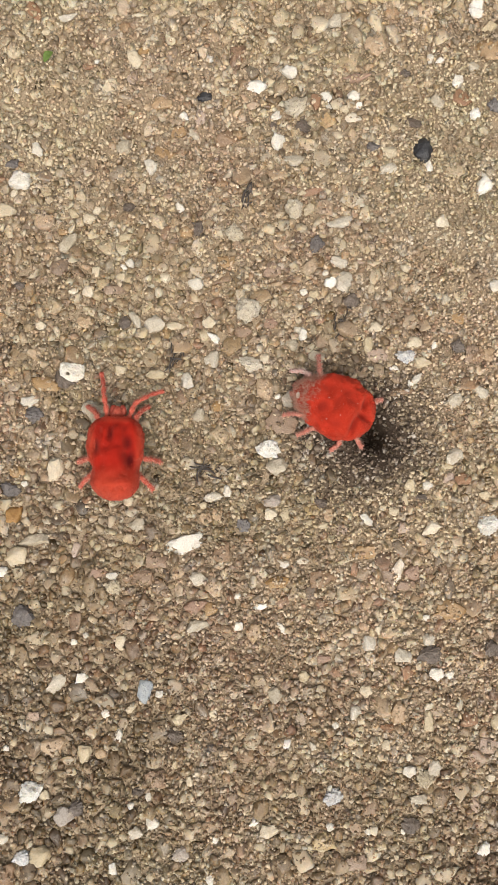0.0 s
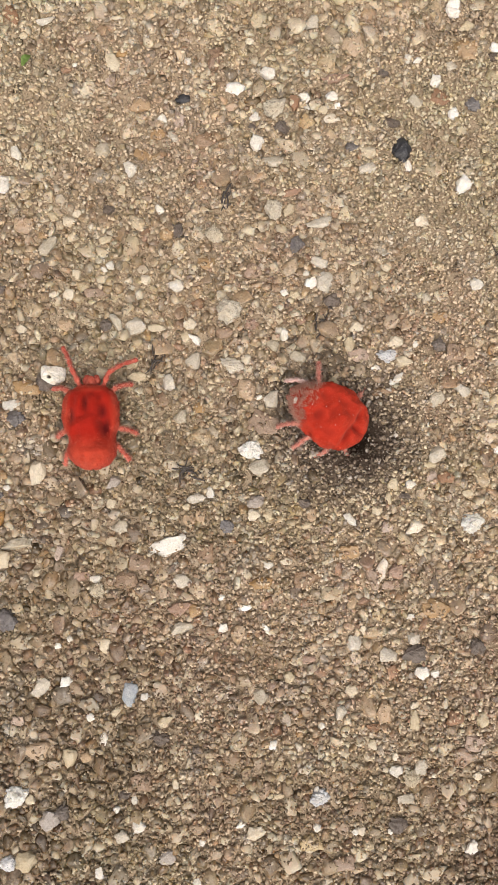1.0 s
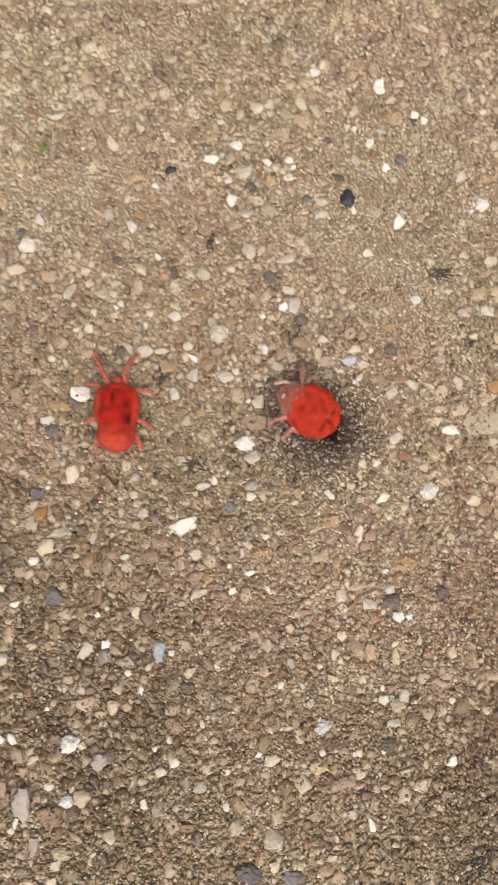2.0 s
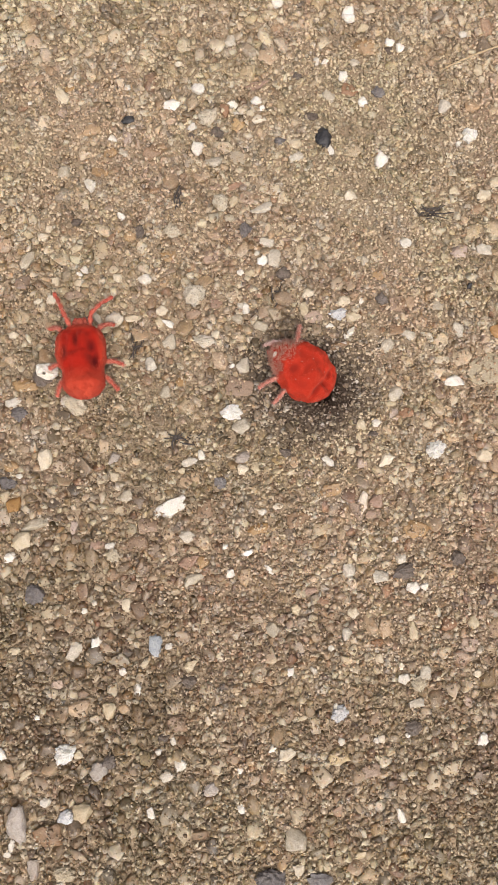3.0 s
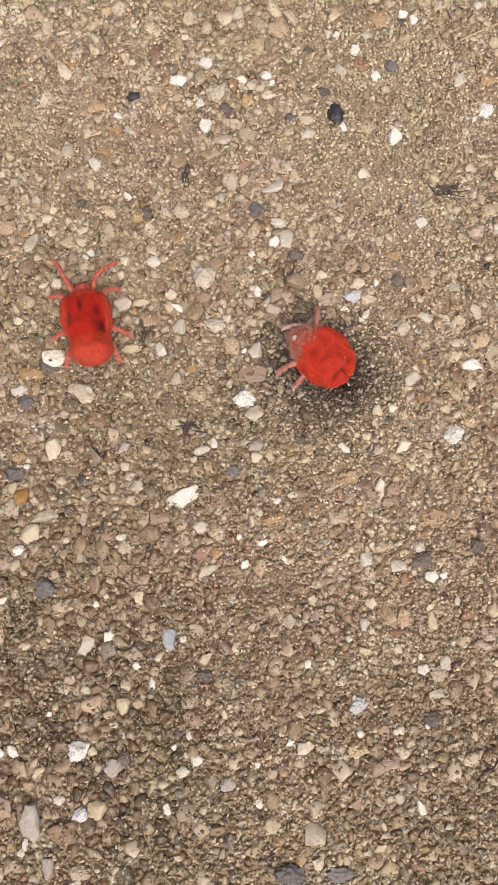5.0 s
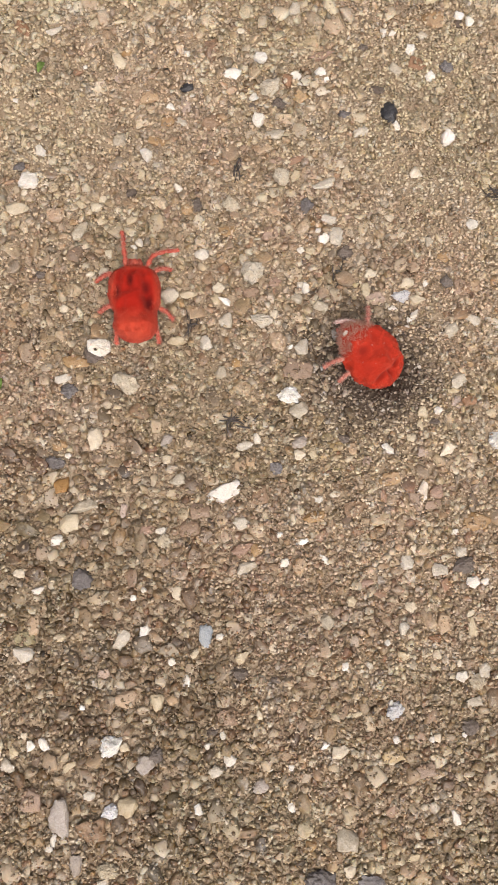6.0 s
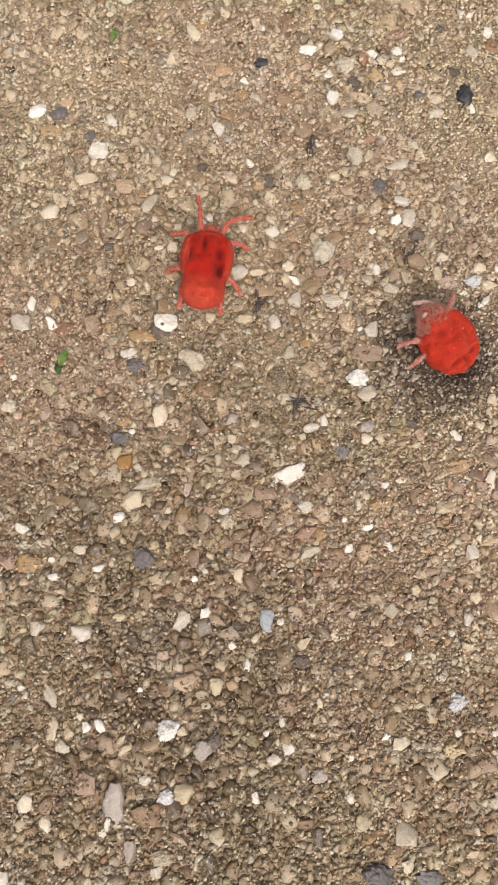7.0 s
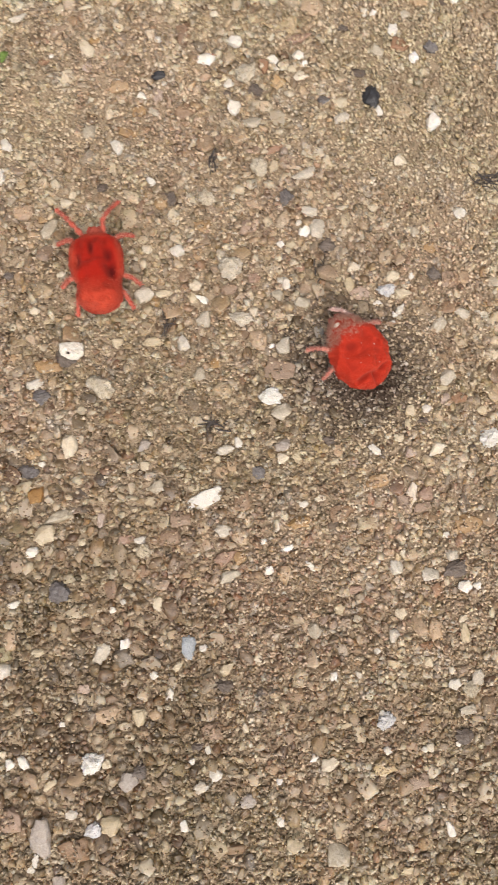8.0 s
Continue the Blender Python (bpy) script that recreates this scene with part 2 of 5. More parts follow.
# kind: material, height over width, mesh style, label
STONE = {
    "white": (stone_material("white_limestone", (0.72, 0.68, 0.61), (0.62, 0.57, 0.49), 0.6), 0.7, "worn", "small chalky white stone lying on the sand"),
    "rough_white": (stone_material("pitted_limestone", (0.74, 0.72, 0.67), (0.60, 0.57, 0.51), 0.75, None, None, 0.0002), 0.6, "lumpy", "lumpy white limestone fragment with a crusted surface"),
    "pitted": (stone_material("holed_limestone", (0.78, 0.74, 0.66), (0.68, 0.63, 0.54), 0.7), 0.8, "pitted", "angular white stone with two small dark holes"),
    "flat": (stone_material("flat_white_chip", (0.70, 0.665, 0.60), (0.63, 0.585, 0.51), 0.55), 0.35, "chip", "flat angular cream-white stone chip lying on sand"),
    "cream": (stone_material("cream_quartz", (0.60, 0.52, 0.38), (0.48, 0.39, 0.27), 0.42), 0.65, "worn", "small cream-coloured quartz grain among the sand"),
    "grey": (stone_material("grey_quartz", (0.40, 0.35, 0.27), (0.52, 0.46, 0.37), 0.32), 0.6, "angular", "translucent grey quartz grain half set in sand"),
    "slate_grey": (stone_material("lilac_grey_stone", (0.32, 0.275, 0.235), (0.42, 0.365, 0.315), 0.4), 0.6, "worn", "lilac-grey worn stone half buried in sand"),
    "slate": (stone_material("dark_slate", (0.10, 0.088, 0.085), (0.18, 0.16, 0.15), 0.5), 0.55, "lumpy", "dark bluish-grey stone half buried in sand"),
    "blue": (stone_material("blue_grey_stone", (0.30, 0.33, 0.36), (0.42, 0.44, 0.45), 0.35), 0.55, "worn", "smooth blue-grey pebble among brown grains"),
    "black": (stone_material("black_stone", (0.018, 0.018, 0.021), (0.04, 0.038, 0.04), 0.35), 0.7, "worn", "glossy black angular stone on pale sand"),
    "dark": (stone_material("dark_brown_stone", (0.09, 0.068, 0.052), (0.15, 0.115, 0.09), 0.5), 0.6, "lumpy", "dark brown rough grain among pale sand"),
    "tan": (stone_material("tan_quartz", (0.43, 0.29, 0.155), (0.34, 0.225, 0.125), 0.36), 0.55, "worn", "honey-tan translucent quartz grain set in sand"),
    "brown": (stone_material("brown_quartz", (0.25, 0.165, 0.105), (0.32, 0.22, 0.145), 0.36), 0.5, "angular", "brown translucent flat grain set in sand"),
    "olive": (stone_material("olive_stone", (0.40, 0.35, 0.22), (0.31, 0.265, 0.165), 0.4), 0.5, "angular", "olive-tan flat angular grain set in sand"),
    "rust": (stone_material("rust_stone", (0.34, 0.20, 0.125), (0.26, 0.16, 0.10), 0.5), 0.55, "worn", "rust-brown grain among the sand"),
    "rose": (stone_material("rose_quartz", (0.43, 0.32, 0.245), (0.36, 0.265, 0.205), 0.38), 0.55, "worn", "pinkish quartz grain among the sand"),
    "ochre": (stone_material("ochre_stone", (0.44, 0.26, 0.11), (0.34, 0.20, 0.09), 0.45), 0.6, "worn", "orange-ochre grain among brown sand"),
    "ochre_pale": (stone_material("yellow_quartz", (0.54, 0.42, 0.25), (0.44, 0.34, 0.21), 0.4), 0.6, "worn", "yellowish translucent quartz grain in sand"),
    "rough": (stone_material("rough_sandstone", (0.58, 0.50, 0.37), (0.40, 0.34, 0.25), 0.75, (0.22, 0.18, 0.13), None, 0.0002), 0.8, "lumpy", "rough cemented sandstone crumb with a crusty surface"),
    "speckled": (stone_material("speckled_granite", (0.60, 0.58, 0.56), (0.42, 0.43, 0.45), 0.5, (0.13, 0.13, 0.15)), 0.65, "lumpy", "pale bluish granite bit with dark specks"),
    "shell": (stone_material("shell_bit", (0.62, 0.53, 0.41), (0.50, 0.40, 0.30), 0.4, None, (0.66, 0.6, 0.52)), 0.6, "worn", "narrow cream shell fragment standing in the sand"),
    "slab": (stone_material("pale_green_grey_stone", (0.36, 0.30, 0.20), (0.43, 0.36, 0.245), 0.5), 0.16, "angular", "broad flat pale greenish-grey stone set in sand"),
}

# ---- the ground: one sheet to the horizon, fine relief in the middle ----
rng = np.random.default_rng(7)
X0, X1, Y0, Y1 = -46.0, 66.0, -60.0, 86.0
WAVES = [(rng.uniform(0, 2 * math.pi), rng.uniform(0, 2 * math.pi), k, a) for k, a in
         [(0.09, 0.30), (0.13, 0.26), (0.2, 0.2), (0.33, 0.14), (0.5, 0.07), (0.8, 0.035), (1.2, 0.02), (1.7, 0.015)] for _ in (0, 1)]


def height(x, y):
    """Relief of the sand in mm, with the burrow and its low rim."""
    x, y = np.asarray(x, float), np.asarray(y, float)
    z = np.zeros(np.broadcast(x, y).shape)
    for turn, phase, k, a in WAVES:
        z = z + a * np.sin(k * (x * math.cos(turn) + y * math.sin(turn)) + phase)
    near = np.clip(1 - (np.hypot(x - 8, y - 12) - 70) / 60, 0, 1)
    z = z * near * 0.65
    bx, by = x - BURROW[0], y - BURROW[1]
    d = np.sqrt((bx / 1.5) ** 2 + ((by + 0.35 * bx) / 2.1) ** 2)
    z = z - 6.2 / (1 + d ** 5) + 0.4 * np.exp(-((d - 2.1) / 0.8) ** 2)
    return z


def mesh_object(name, verts, faces, material, parent=None, smooth=True):
    me = bpy.data.meshes.new(name)
    me.from_pydata(verts, [], faces)
    me.materials.append(material)
    if smooth:
        me.shade_smooth()
    ob = new(name, me)
    ob.parent = parent
    return ob


def axis_steps(lo, hi, step):
    inner = list(np.arange(lo, hi + step / 2, step))
    grow = [step * 1.6 ** k for k in range(1, 27)]
    right = list(np.cumsum(grow) + inner[-1])
    left = list(lo - np.cumsum(grow))[::-1]
    return np.array(left + inner + right)


xs, ys = axis_steps(X0, X1, 0.6), axis_steps(Y0, Y1, 0.6)
gx, gy = np.meshgrid(xs, ys)
gz = height(gx, gy) - 0.12
nx, ny = len(xs), len(ys)
idx = np.arange(nx * ny).reshape(ny, nx)
quads = np.stack([idx[:-1, :-1], idx[:-1, 1:], idx[1:, 1:], idx[1:, :-1]], -1).reshape(-1, 4)
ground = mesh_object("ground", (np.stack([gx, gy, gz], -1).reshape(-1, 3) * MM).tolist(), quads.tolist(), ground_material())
tagged(ground, "bare brown sandy ground with silt between coarse grains", "ground", kind="structure")

# ---- grain and stone shapes ----


def hull_mesh(name, seed, points, box, cut=0, lump=0.0, pits=(), soft=0.3):
    """A broken or worn mineral lump about 1 across: the hull of random points, refined and roughened."""
    r = random.Random(seed)
    bm = bmesh.new()
    for _ in range(points):
        v = Vector((r.gauss(0, 1), r.gauss(0, 1), r.gauss(0, 1))).normalized()
        m = max(abs(v.x), abs(v.y), abs(v.z))
        v = v.lerp(v / m, box) * r.uniform(0.92, 1.0)
        bm.verts.new(v * 0.5)
    done = bmesh.ops.convex_hull(bm, input=bm.verts)
    bmesh.ops.delete(bm, geom=[g for g in done["geom_interior"] if isinstance(g, bmesh.types.BMVert)], context="VERTS")
    for k in range(cut):
        bmesh.ops.subdivide_edges(bm, edges=bm.edges[:], cuts=1, use_grid_fill=True)
        bmesh.ops.smooth_vert(bm, verts=bm.verts, factor=soft if k == 0 else soft * 0.6, use_axis_x=True, use_axis_y=True, use_axis_z=True)
    bmesh.ops.triangulate(bm, faces=bm.faces[:])
    off = Vector((r.uniform(0, 50), r.uniform(0, 50), r.uniform(0, 50)))
    if lump:
        for v in bm.verts:
            n = v.co.normalized()
            v.co += n * lump * (noise.fractal(v.co * 5.5 + off, 0.6, 2.1, 4))
    for p, rad, deep in pits:
        for v in bm.verts:
            d = (v.co - Vector(p)).length
            if d < rad and v.co.z > 0:
                v.co.z -= deep * (1 - (d / rad) ** 2)
    lo = [min(v.co[i] for v in bm.verts) for i in range(3)]
    hi = [max(v.co[i] for v in bm.verts) for i in range(3)]
    for v in bm.verts:
        v.co = Vector(((v.co[i] - lo[i]) / (hi[i] - lo[i]) - 0.5) for i in range(3))
    me = bpy.data.meshes.new(name)
    bm.to_mesh(me)
    bm.free()
    return me


STYLES = {
    "worn": [hull_mesh("worn_stone", 10 + i, 15 + i % 4, 0.5, 2, 0.11, soft=0.2) for i in range(12)],
    "angular": [hull_mesh("angular_stone", 40 + i, 12 + i % 4, 0.55, 2, 0.09, soft=0.1) for i in range(12)],
    "lumpy": [hull_mesh("lumpy_stone", 70 + i, 20, 0.4, 3, 0.13) for i in range(8)],
    "chip": [hull_mesh("flat_chip", 95, 11, 0.1, 2, 0.08, soft=0.1)],
    "pitted": [hull_mesh("pitted_stone", 91, 30, 0.9, 4, 0.04, [((-0.16, -0.08, 0.45), 0.11, 0.7), ((-0.02, 0.12, 0.45), 0.06, 0.4)], 0.1)],
}
MATED = {}
TAKEN, DUSTED = [], []
PLAIN_KINDS = ("tan", "brown", "olive", "rust", "rose", "slab", "ochre_pale")
pick = random.Random(3)


def stone(x, y, length, width, turn, kind):
    """One stone of the given plan length and width (mm), lying in the sand."""
    mat, tall, style, label = STONE[kind]
    shapes = STYLES[style]
    which = pick.randrange(len(shapes))
    key = (kind, which)
    if key not in MATED:
        me = shapes[which].copy()
        me.name = kind + "_stone"
        me.materials.append(mat)
        me.shade_smooth()
        MATED[key] = me
    name = "limestone_chip" if "white" in kind or kind in ("pitted", "flat") else "dark_pebble" if kind in ("black", "dark", "slate", "blue", "slate_grey") else "quartz_pebble"
    ob = new(name, MATED[key])
    high = width * tall * pick.uniform(0.85, 1.1)
    z = float(height(x, y)) + high * pick.uniform(0.12, 0.25)
    flip = 180 if pick.random() < 0.5 else 0
    ob.matrix_basis = (pose(x * MM, y * MM, z * MM, pick.uniform(-7, 7), pick.uniform(-7, 7), turn + flip)
                       @ Matrix.Diagonal((length * 1.11 * MM, width * 1.11 * MM, high * MM, 1)))
    if kind in PLAIN_KINDS:
        DUSTED.append((x, y, z, 0.25 * (length + width), 0.46 * high))
    TAKEN.append((x, y, 0.54 * length, 0.54 * width, math.radians(turn)))
    return tagged(ob, label, "stone", name.replace("_", " ") + "s on the sand")



# stones, upper-left part of the plot
stone(-5.6, 54.5, 2.10, 1.52, 130, "cream")
stone(-15.3, 57.2, 1.02, 0.83, 180, "cream")
stone(-16.4, 44.1, 1.65, 1.08, 120, "white")
stone(-18.2, 40.5, 2.29, 1.78, 180, "white")
stone(-18.9, 39.2, 1.02, 0.76, 40, "cream")
stone(-3.6, 42.6, 1.78, 1.27, 110, "white")
stone(-2.4, 50.3, 0.95, 0.83, 180, "white")
stone(-0.0, 48.3, 1.08, 1.02, 180, "white")
stone(1.3, 46.3, 1.40, 1.02, 140, "grey")
stone(-0.4, 37.9, 1.14, 0.83, 120, "white")
stone(-12.3, 37.0, 1.27, 0.89, 120, "cream")
stone(-10.5, 36.4, 1.40, 1.08, 180, "cream")
stone(-16.6, 59.4, 2.16, 1.27, 125, "rust")
stone(-8.0, 59.6, 1.27, 1.08, 30, "cream")
stone(-5.7, 52.5, 1.40, 1.02, 60, "rose")
stone(-6.7, 44.6, 1.65, 1.52, 180, "grey")
stone(2.3, 50.5, 1.65, 0.95, 10, "black")
stone(-0.5, 46.5, 1.78, 1.14, 180, "tan")
stone(3.0, 54.8, 0.89, 0.76, 180, "white")
stone(3.9, 59.4, 0.76, 0.70, 180, "cream")
stone(1.9, 48.2, 1.65, 1.14, 80, "rose")
stone(-18.5, 50.6, 0.76, 0.64, 180, "white")
stone(-10.6, 53.8, 1.40, 0.89, 20, "rust")
stone(-9.8, 54.2, 0.64, 0.51, 180, "white")
stone(-10.1, 56.0, 1.02, 0.64, 140, "rust")
stone(-9.6, 37.3, 1.02, 0.89, 180, "cream")
stone(-19.1, 42.6, 1.52, 1.14, 180, "slate")
stone(-19.9, 37.2, 2.54, 1.52, 180, "cream")
stone(-13.0, 58.9, 2.29, 1.14, 180, "grey")
stone(-4.5, 55.6, 1.27, 0.89, 180, "tan")
stone(4.8, 45.7, 2.29, 1.65, 30, "brown")
stone(-2.5, 49.7, 2.29, 1.40, 180, "tan")
stone(-2.2, 44.2, 2.03, 1.27, 150, "tan")
stone(-6.1, 37.8, 1.40, 1.02, 180, "dark")

# stones, upper-right part of the plot
stone(8.1, 51.8, 2.29, 1.52, 155, "white")
stone(12.0, 53.5, 1.65, 1.40, 180, "white")
stone(12.8, 49.6, 2.79, 2.16, 20, "rough")
stone(10.5, 48.5, 1.27, 1.02, 40, "white")
stone(10.7, 45.5, 1.78, 1.40, 70, "white")
stone(12.4, 43.5, 2.16, 1.40, 160, "grey")
stone(13.6, 47.4, 1.78, 1.52, 180, "dark")
stone(10.2, 47.4, 0.89, 0.76, 180, "dark")
stone(16.2, 50.8, 1.27, 0.89, 120, "white")
stone(16.5, 49.7, 0.89, 0.64, 120, "white")
stone(19.3, 50.9, 1.40, 1.02, 180, "white")
stone(19.2, 48.4, 1.91, 1.08, 5, "cream")
stone(18.3, 49.3, 1.02, 0.89, 180, "cream")
stone(19.9, 49.8, 0.76, 0.64, 180, "white")
stone(21.5, 45.0, 1.52, 1.02, 170, "slate")
stone(27.3, 44.8, 2.5, 2.15, 60, "black")
stone(33.8, 61.5, 1.78, 1.40, 150, "white")
stone(35.4, 59.9, 1.78, 1.40, 180, "cream")
stone(35.8, 50.4, 1.78, 1.52, 180, "slate")
stone(31.6, 53.0, 1.52, 1.40, 180, "white")
stone(29.2, 50.4, 1.78, 1.65, 180, "grey")
stone(34.4, 40.9, 2.03, 1.59, 45, "white")
stone(33.5, 49.3, 1.40, 1.14, 90, "white")
stone(25.3, 53.8, 1.40, 0.89, 160, "dark")
stone(26.0, 48.1, 2.54, 1.02, 160, "dark")
stone(28.4, 55.6, 1.14, 0.89, 90, "white")
stone(29.4, 55.5, 1.02, 0.89, 180, "white")
stone(29.5, 36.7, 1.65, 1.40, 180, "cream")
stone(23.2, 42.4, 1.91, 1.14, 20, "grey")
stone(32.0, 51.1, 2.29, 1.65, 160, "rust")
stone(17.0, 59.5, 1.78, 1.40, 180, "grey")
stone(17.6, 36.3, 2.79, 1.27, 5, "grey")
stone(14.2, 37.7, 1.52, 1.02, 60, "cream")
stone(12.4, 37.7, 2.29, 1.91, 90, "rough")
stone(13.4, 39.7, 1.02, 0.76, 180, "cream")
stone(16.3, 39.8, 0.76, 0.64, 180, "cream")
stone(12.1, 40.0, 1.52, 0.89, 180, "rose")
stone(14.6, 39.8, 2.29, 0.76, 10, "rust")
stone(19.7, 52.9, 3.18, 1.02, 180, "rust")
stone(21.9, 56.5, 2.54, 2.16, 180, "tan")
stone(35.4, 56.9, 2.29, 2.29, 180, "tan")
stone(23.4, 44.4, 1.78, 1.27, 180, "cream")
stone(28.0, 43.0, 1.27, 0.89, 90, "white")
stone(15.0, 50.2, 1.65, 1.14, 90, "rust")
stone(33.4, 54.9, 1.27, 1.02, 20, "grey")
stone(9.9, 57.2, 1.27, 0.89, 180, "cream")

# stones, middle-left part of the plot
stone(-12.9, 33.7, 2.54, 1.40, 45, "grey")
stone(-6.5, 34.4, 1.52, 0.83, 15, "cream")
stone(-5.9, 31.5, 1.02, 0.89, 130, "white")
stone(-6.7, 31.1, 0.89, 0.51, 130, "white")
stone(-9.7, 30.5, 1.14, 0.89, 90, "cream")
stone(-2.0, 29.9, 1.14, 1.14, 180, "cream")
stone(1.4, 29.2, 1.65, 1.27, 180, "white")
stone(2.4, 23.4, 1.27, 1.02, 90, "cream")
stone(3.5, 23.2, 1.65, 0.89, 125, "white")
stone(-3.2, 24.7, 2.29, 1.91, 180, "grey")
stone(-5.3, 25.1, 2.29, 0.89, 125, "grey")
stone(-6.5, 24.8, 1.40, 1.27, 90, "dark")
stone(-18.0, 28.7, 1.40, 0.89, 180, "dark")
stone(-12.3, 19.1, 2.54, 2.03, 180, "pitted")
# added dark lump in place of the shaded hollow beside the pitted stone
stone(-13.2, 18.4, 2.16, 2.16, 30, "dark")
stone(-15.2, 17.8, 3.18, 1.65, 165, "tan")
stone(-16.9, 15.8, 2.03, 1.14, 10, "white")
stone(-16.4, 14.3, 2.29, 1.78, 180, "slate")
stone(-10.5, 15.2, 1.52, 1.40, 90, "grey")
stone(-3.1, 18.9, 2.03, 1.14, 5, "cream")
stone(-7.0, 19.5, 1.27, 1.02, 180, "cream")
stone(3.2, 20.7, 1.91, 1.65, 90, "grey")
stone(0.4, 18.2, 1.91, 1.40, 90, "grey")
stone(-0.9, 24.5, 1.91, 0.89, 180, "cream")
stone(7.3, 26.2, 2.79, 2.67, 180, "rough")
stone(6.7, 23.9, 1.91, 1.40, 180, "brown")
stone(2.9, 24.9, 1.52, 1.27, 180, "cream")
stone(-10.9, 24.7, 1.78, 1.27, 180, "tan")
stone(-10.6, 28.2, 1.27, 1.14, 180, "cream")
stone(-12.2, 28.2, 1.14, 0.76, 180, "cream")
stone(-15.8, 24.4, 1.14, 1.02, 180, "cream")
stone(-7.8, 28.5, 2.54, 1.14, 180, "brown")
stone(5.7, 35.0, 2.03, 1.91, 180, "rough")
stone(0.3, 35.0, 1.40, 1.27, 180, "tan")
stone(1.6, 35.5, 1.78, 1.14, 90, "dark")
stone(-13.4, 34.9, 1.02, 0.76, 180, "tan")
stone(4.8, 31.6, 1.91, 1.40, 180, "tan")
stone(3.8, 28.4, 1.40, 1.14, 90, "tan")
stone(1.6, 14.4, 1.52, 1.40, 180, "grey")
stone(3.8, 15.4, 1.27, 1.14, 180, "tan")
stone(7.6, 20.1, 2.79, 1.65, 170, "rough")

# stones, middle-right part of the plot
stone(16.6, 29.4, 1.52, 1.14, 20, "white")
stone(13.6, 28.4, 0.89, 0.76, 180, "white")
stone(14.8, 28.1, 1.14, 0.89, 180, "cream")
stone(10.0, 30.8, 1.91, 1.65, 180, "rose")
stone(18.3, 29.5, 2.16, 1.91, 90, "grey")
stone(19.0, 27.5, 2.03, 1.52, 180, "dark")
stone(15.1, 33.8, 2.03, 1.65, 90, "slate")
stone(17.6, 31.8, 1.91, 1.14, 160, "grey")
stone(16.1, 30.6, 0.76, 0.64, 180, "white")
stone(20.1, 32.0, 1.14, 0.76, 180, "rose")
stone(25.1, 21.1, 2.16, 1.65, 20, "speckled")
stone(26.1, 22.7, 1.65, 1.27, 180, "cream")
stone(28.5, 22.4, 0.89, 0.64, 60, "white")
stone(26.4, 18.5, 1.40, 0.89, 25, "white")
stone(25.6, 18.0, 0.76, 0.64, 140, "white")
stone(23.8, 19.8, 1.02, 0.57, 180, "white")
stone(21.9, 21.2, 2.29, 1.52, 180, "rose")
stone(20.9, 22.3, 1.91, 1.14, 90, "cream")
stone(26.9, 20.3, 1.91, 1.40, 150, "cream")
stone(24.5, 17.0, 2.92, 0.89, 180, "brown")
stone(30.8, 16.1, 1.91, 1.52, 30, "grey")
stone(33.6, 17.1, 1.78, 1.14, 150, "grey")
stone(33.4, 21.3, 1.65, 1.52, 90, "brown")
stone(34.9, 21.4, 1.65, 1.40, 90, "tan")
stone(29.9, 27.7, 1.27, 1.02, 90, "grey")
stone(35.8, 29.4, 1.52, 1.40, 180, "white")
stone(15.2, 21.0, 2.03, 1.52, 10, "grey")
stone(9.2, 20.8, 1.14, 1.14, 180, "cream")
stone(9.2, 17.3, 2.41, 1.91, 90, "tan")
stone(10.6, 16.5, 0.89, 0.51, 20, "white")
stone(11.9, 16.3, 1.91, 1.65, 90, "grey")
stone(11.0, 13.4, 3.18, 2.41, 150, "brown")
stone(13.0, 24.0, 1.02, 0.89, 180, "grey")
stone(12.2, 22.3, 1.40, 1.27, 90, "grey")
stone(13.5, 23.6, 1.40, 0.89, 90, "white")
stone(9.9, 24.8, 1.52, 1.14, 180, "rust")
stone(15.4, 25.3, 1.52, 1.02, 180, "rust")
stone(21.7, 24.4, 1.52, 1.14, 180, "cream")
stone(25.3, 31.2, 1.27, 0.89, 180, "cream")
stone(25.0, 30.2, 1.14, 0.89, 90, "cream")
stone(31.5, 25.5, 1.91, 1.27, 180, "tan")

# stones, lower-left part of the plot
stone(-14.0, 8.3, 2.54, 1.65, 80, "cream")
stone(-18.1, 8.1, 1.65, 1.27, 180, "tan")
stone(-18.9, 6.1, 2.41, 1.52, 170, "slate")
stone(-17.3, 6.7, 0.76, 0.64, 180, "white")
stone(-6.0, 4.9, 1.14, 1.14, 180, "cream")
stone(3.4, 5.3, 2.03, 1.14, 180, "grey")
stone(5.0, 5.9, 1.27, 0.89, 90, "white")
stone(-0.0, -0.1, 3.94, 1.91, 20, "flat")
stone(1.8, 1.0, 0.89, 0.76, 180, "white")
stone(-18.4, 3.4, 1.65, 1.65, 180, "ochre")
stone(-18.1, -1.1, 2.54, 1.91, 10, "cream")
stone(-16.3, 0.5, 3.18, 1.52, 180, "grey")
stone(-11.7, -0.5, 1.65, 0.76, 75, "rose")
stone(-14.1, -2.6, 0.83, 0.83, 180, "cream")
stone(-19.6, -2.8, 1.40, 1.14, 180, "white")
stone(-7.6, -4.6, 1.65, 1.52, 180, "rough")
stone(-7.7, -3.4, 1.27, 0.89, 180, "white")
stone(1.8, -3.8, 1.91, 1.40, 180, "grey")
stone(-2.8, -1.6, 2.29, 1.78, 180, "brown")
stone(-5.2, 2.3, 1.91, 1.27, 180, "grey")
stone(4.2, -0.7, 2.29, 1.91, 90, "brown")
stone(6.7, 2.1, 1.65, 1.52, 180, "slate")
stone(-17.3, -7.6, 2.41, 2.29, 90, "slate")
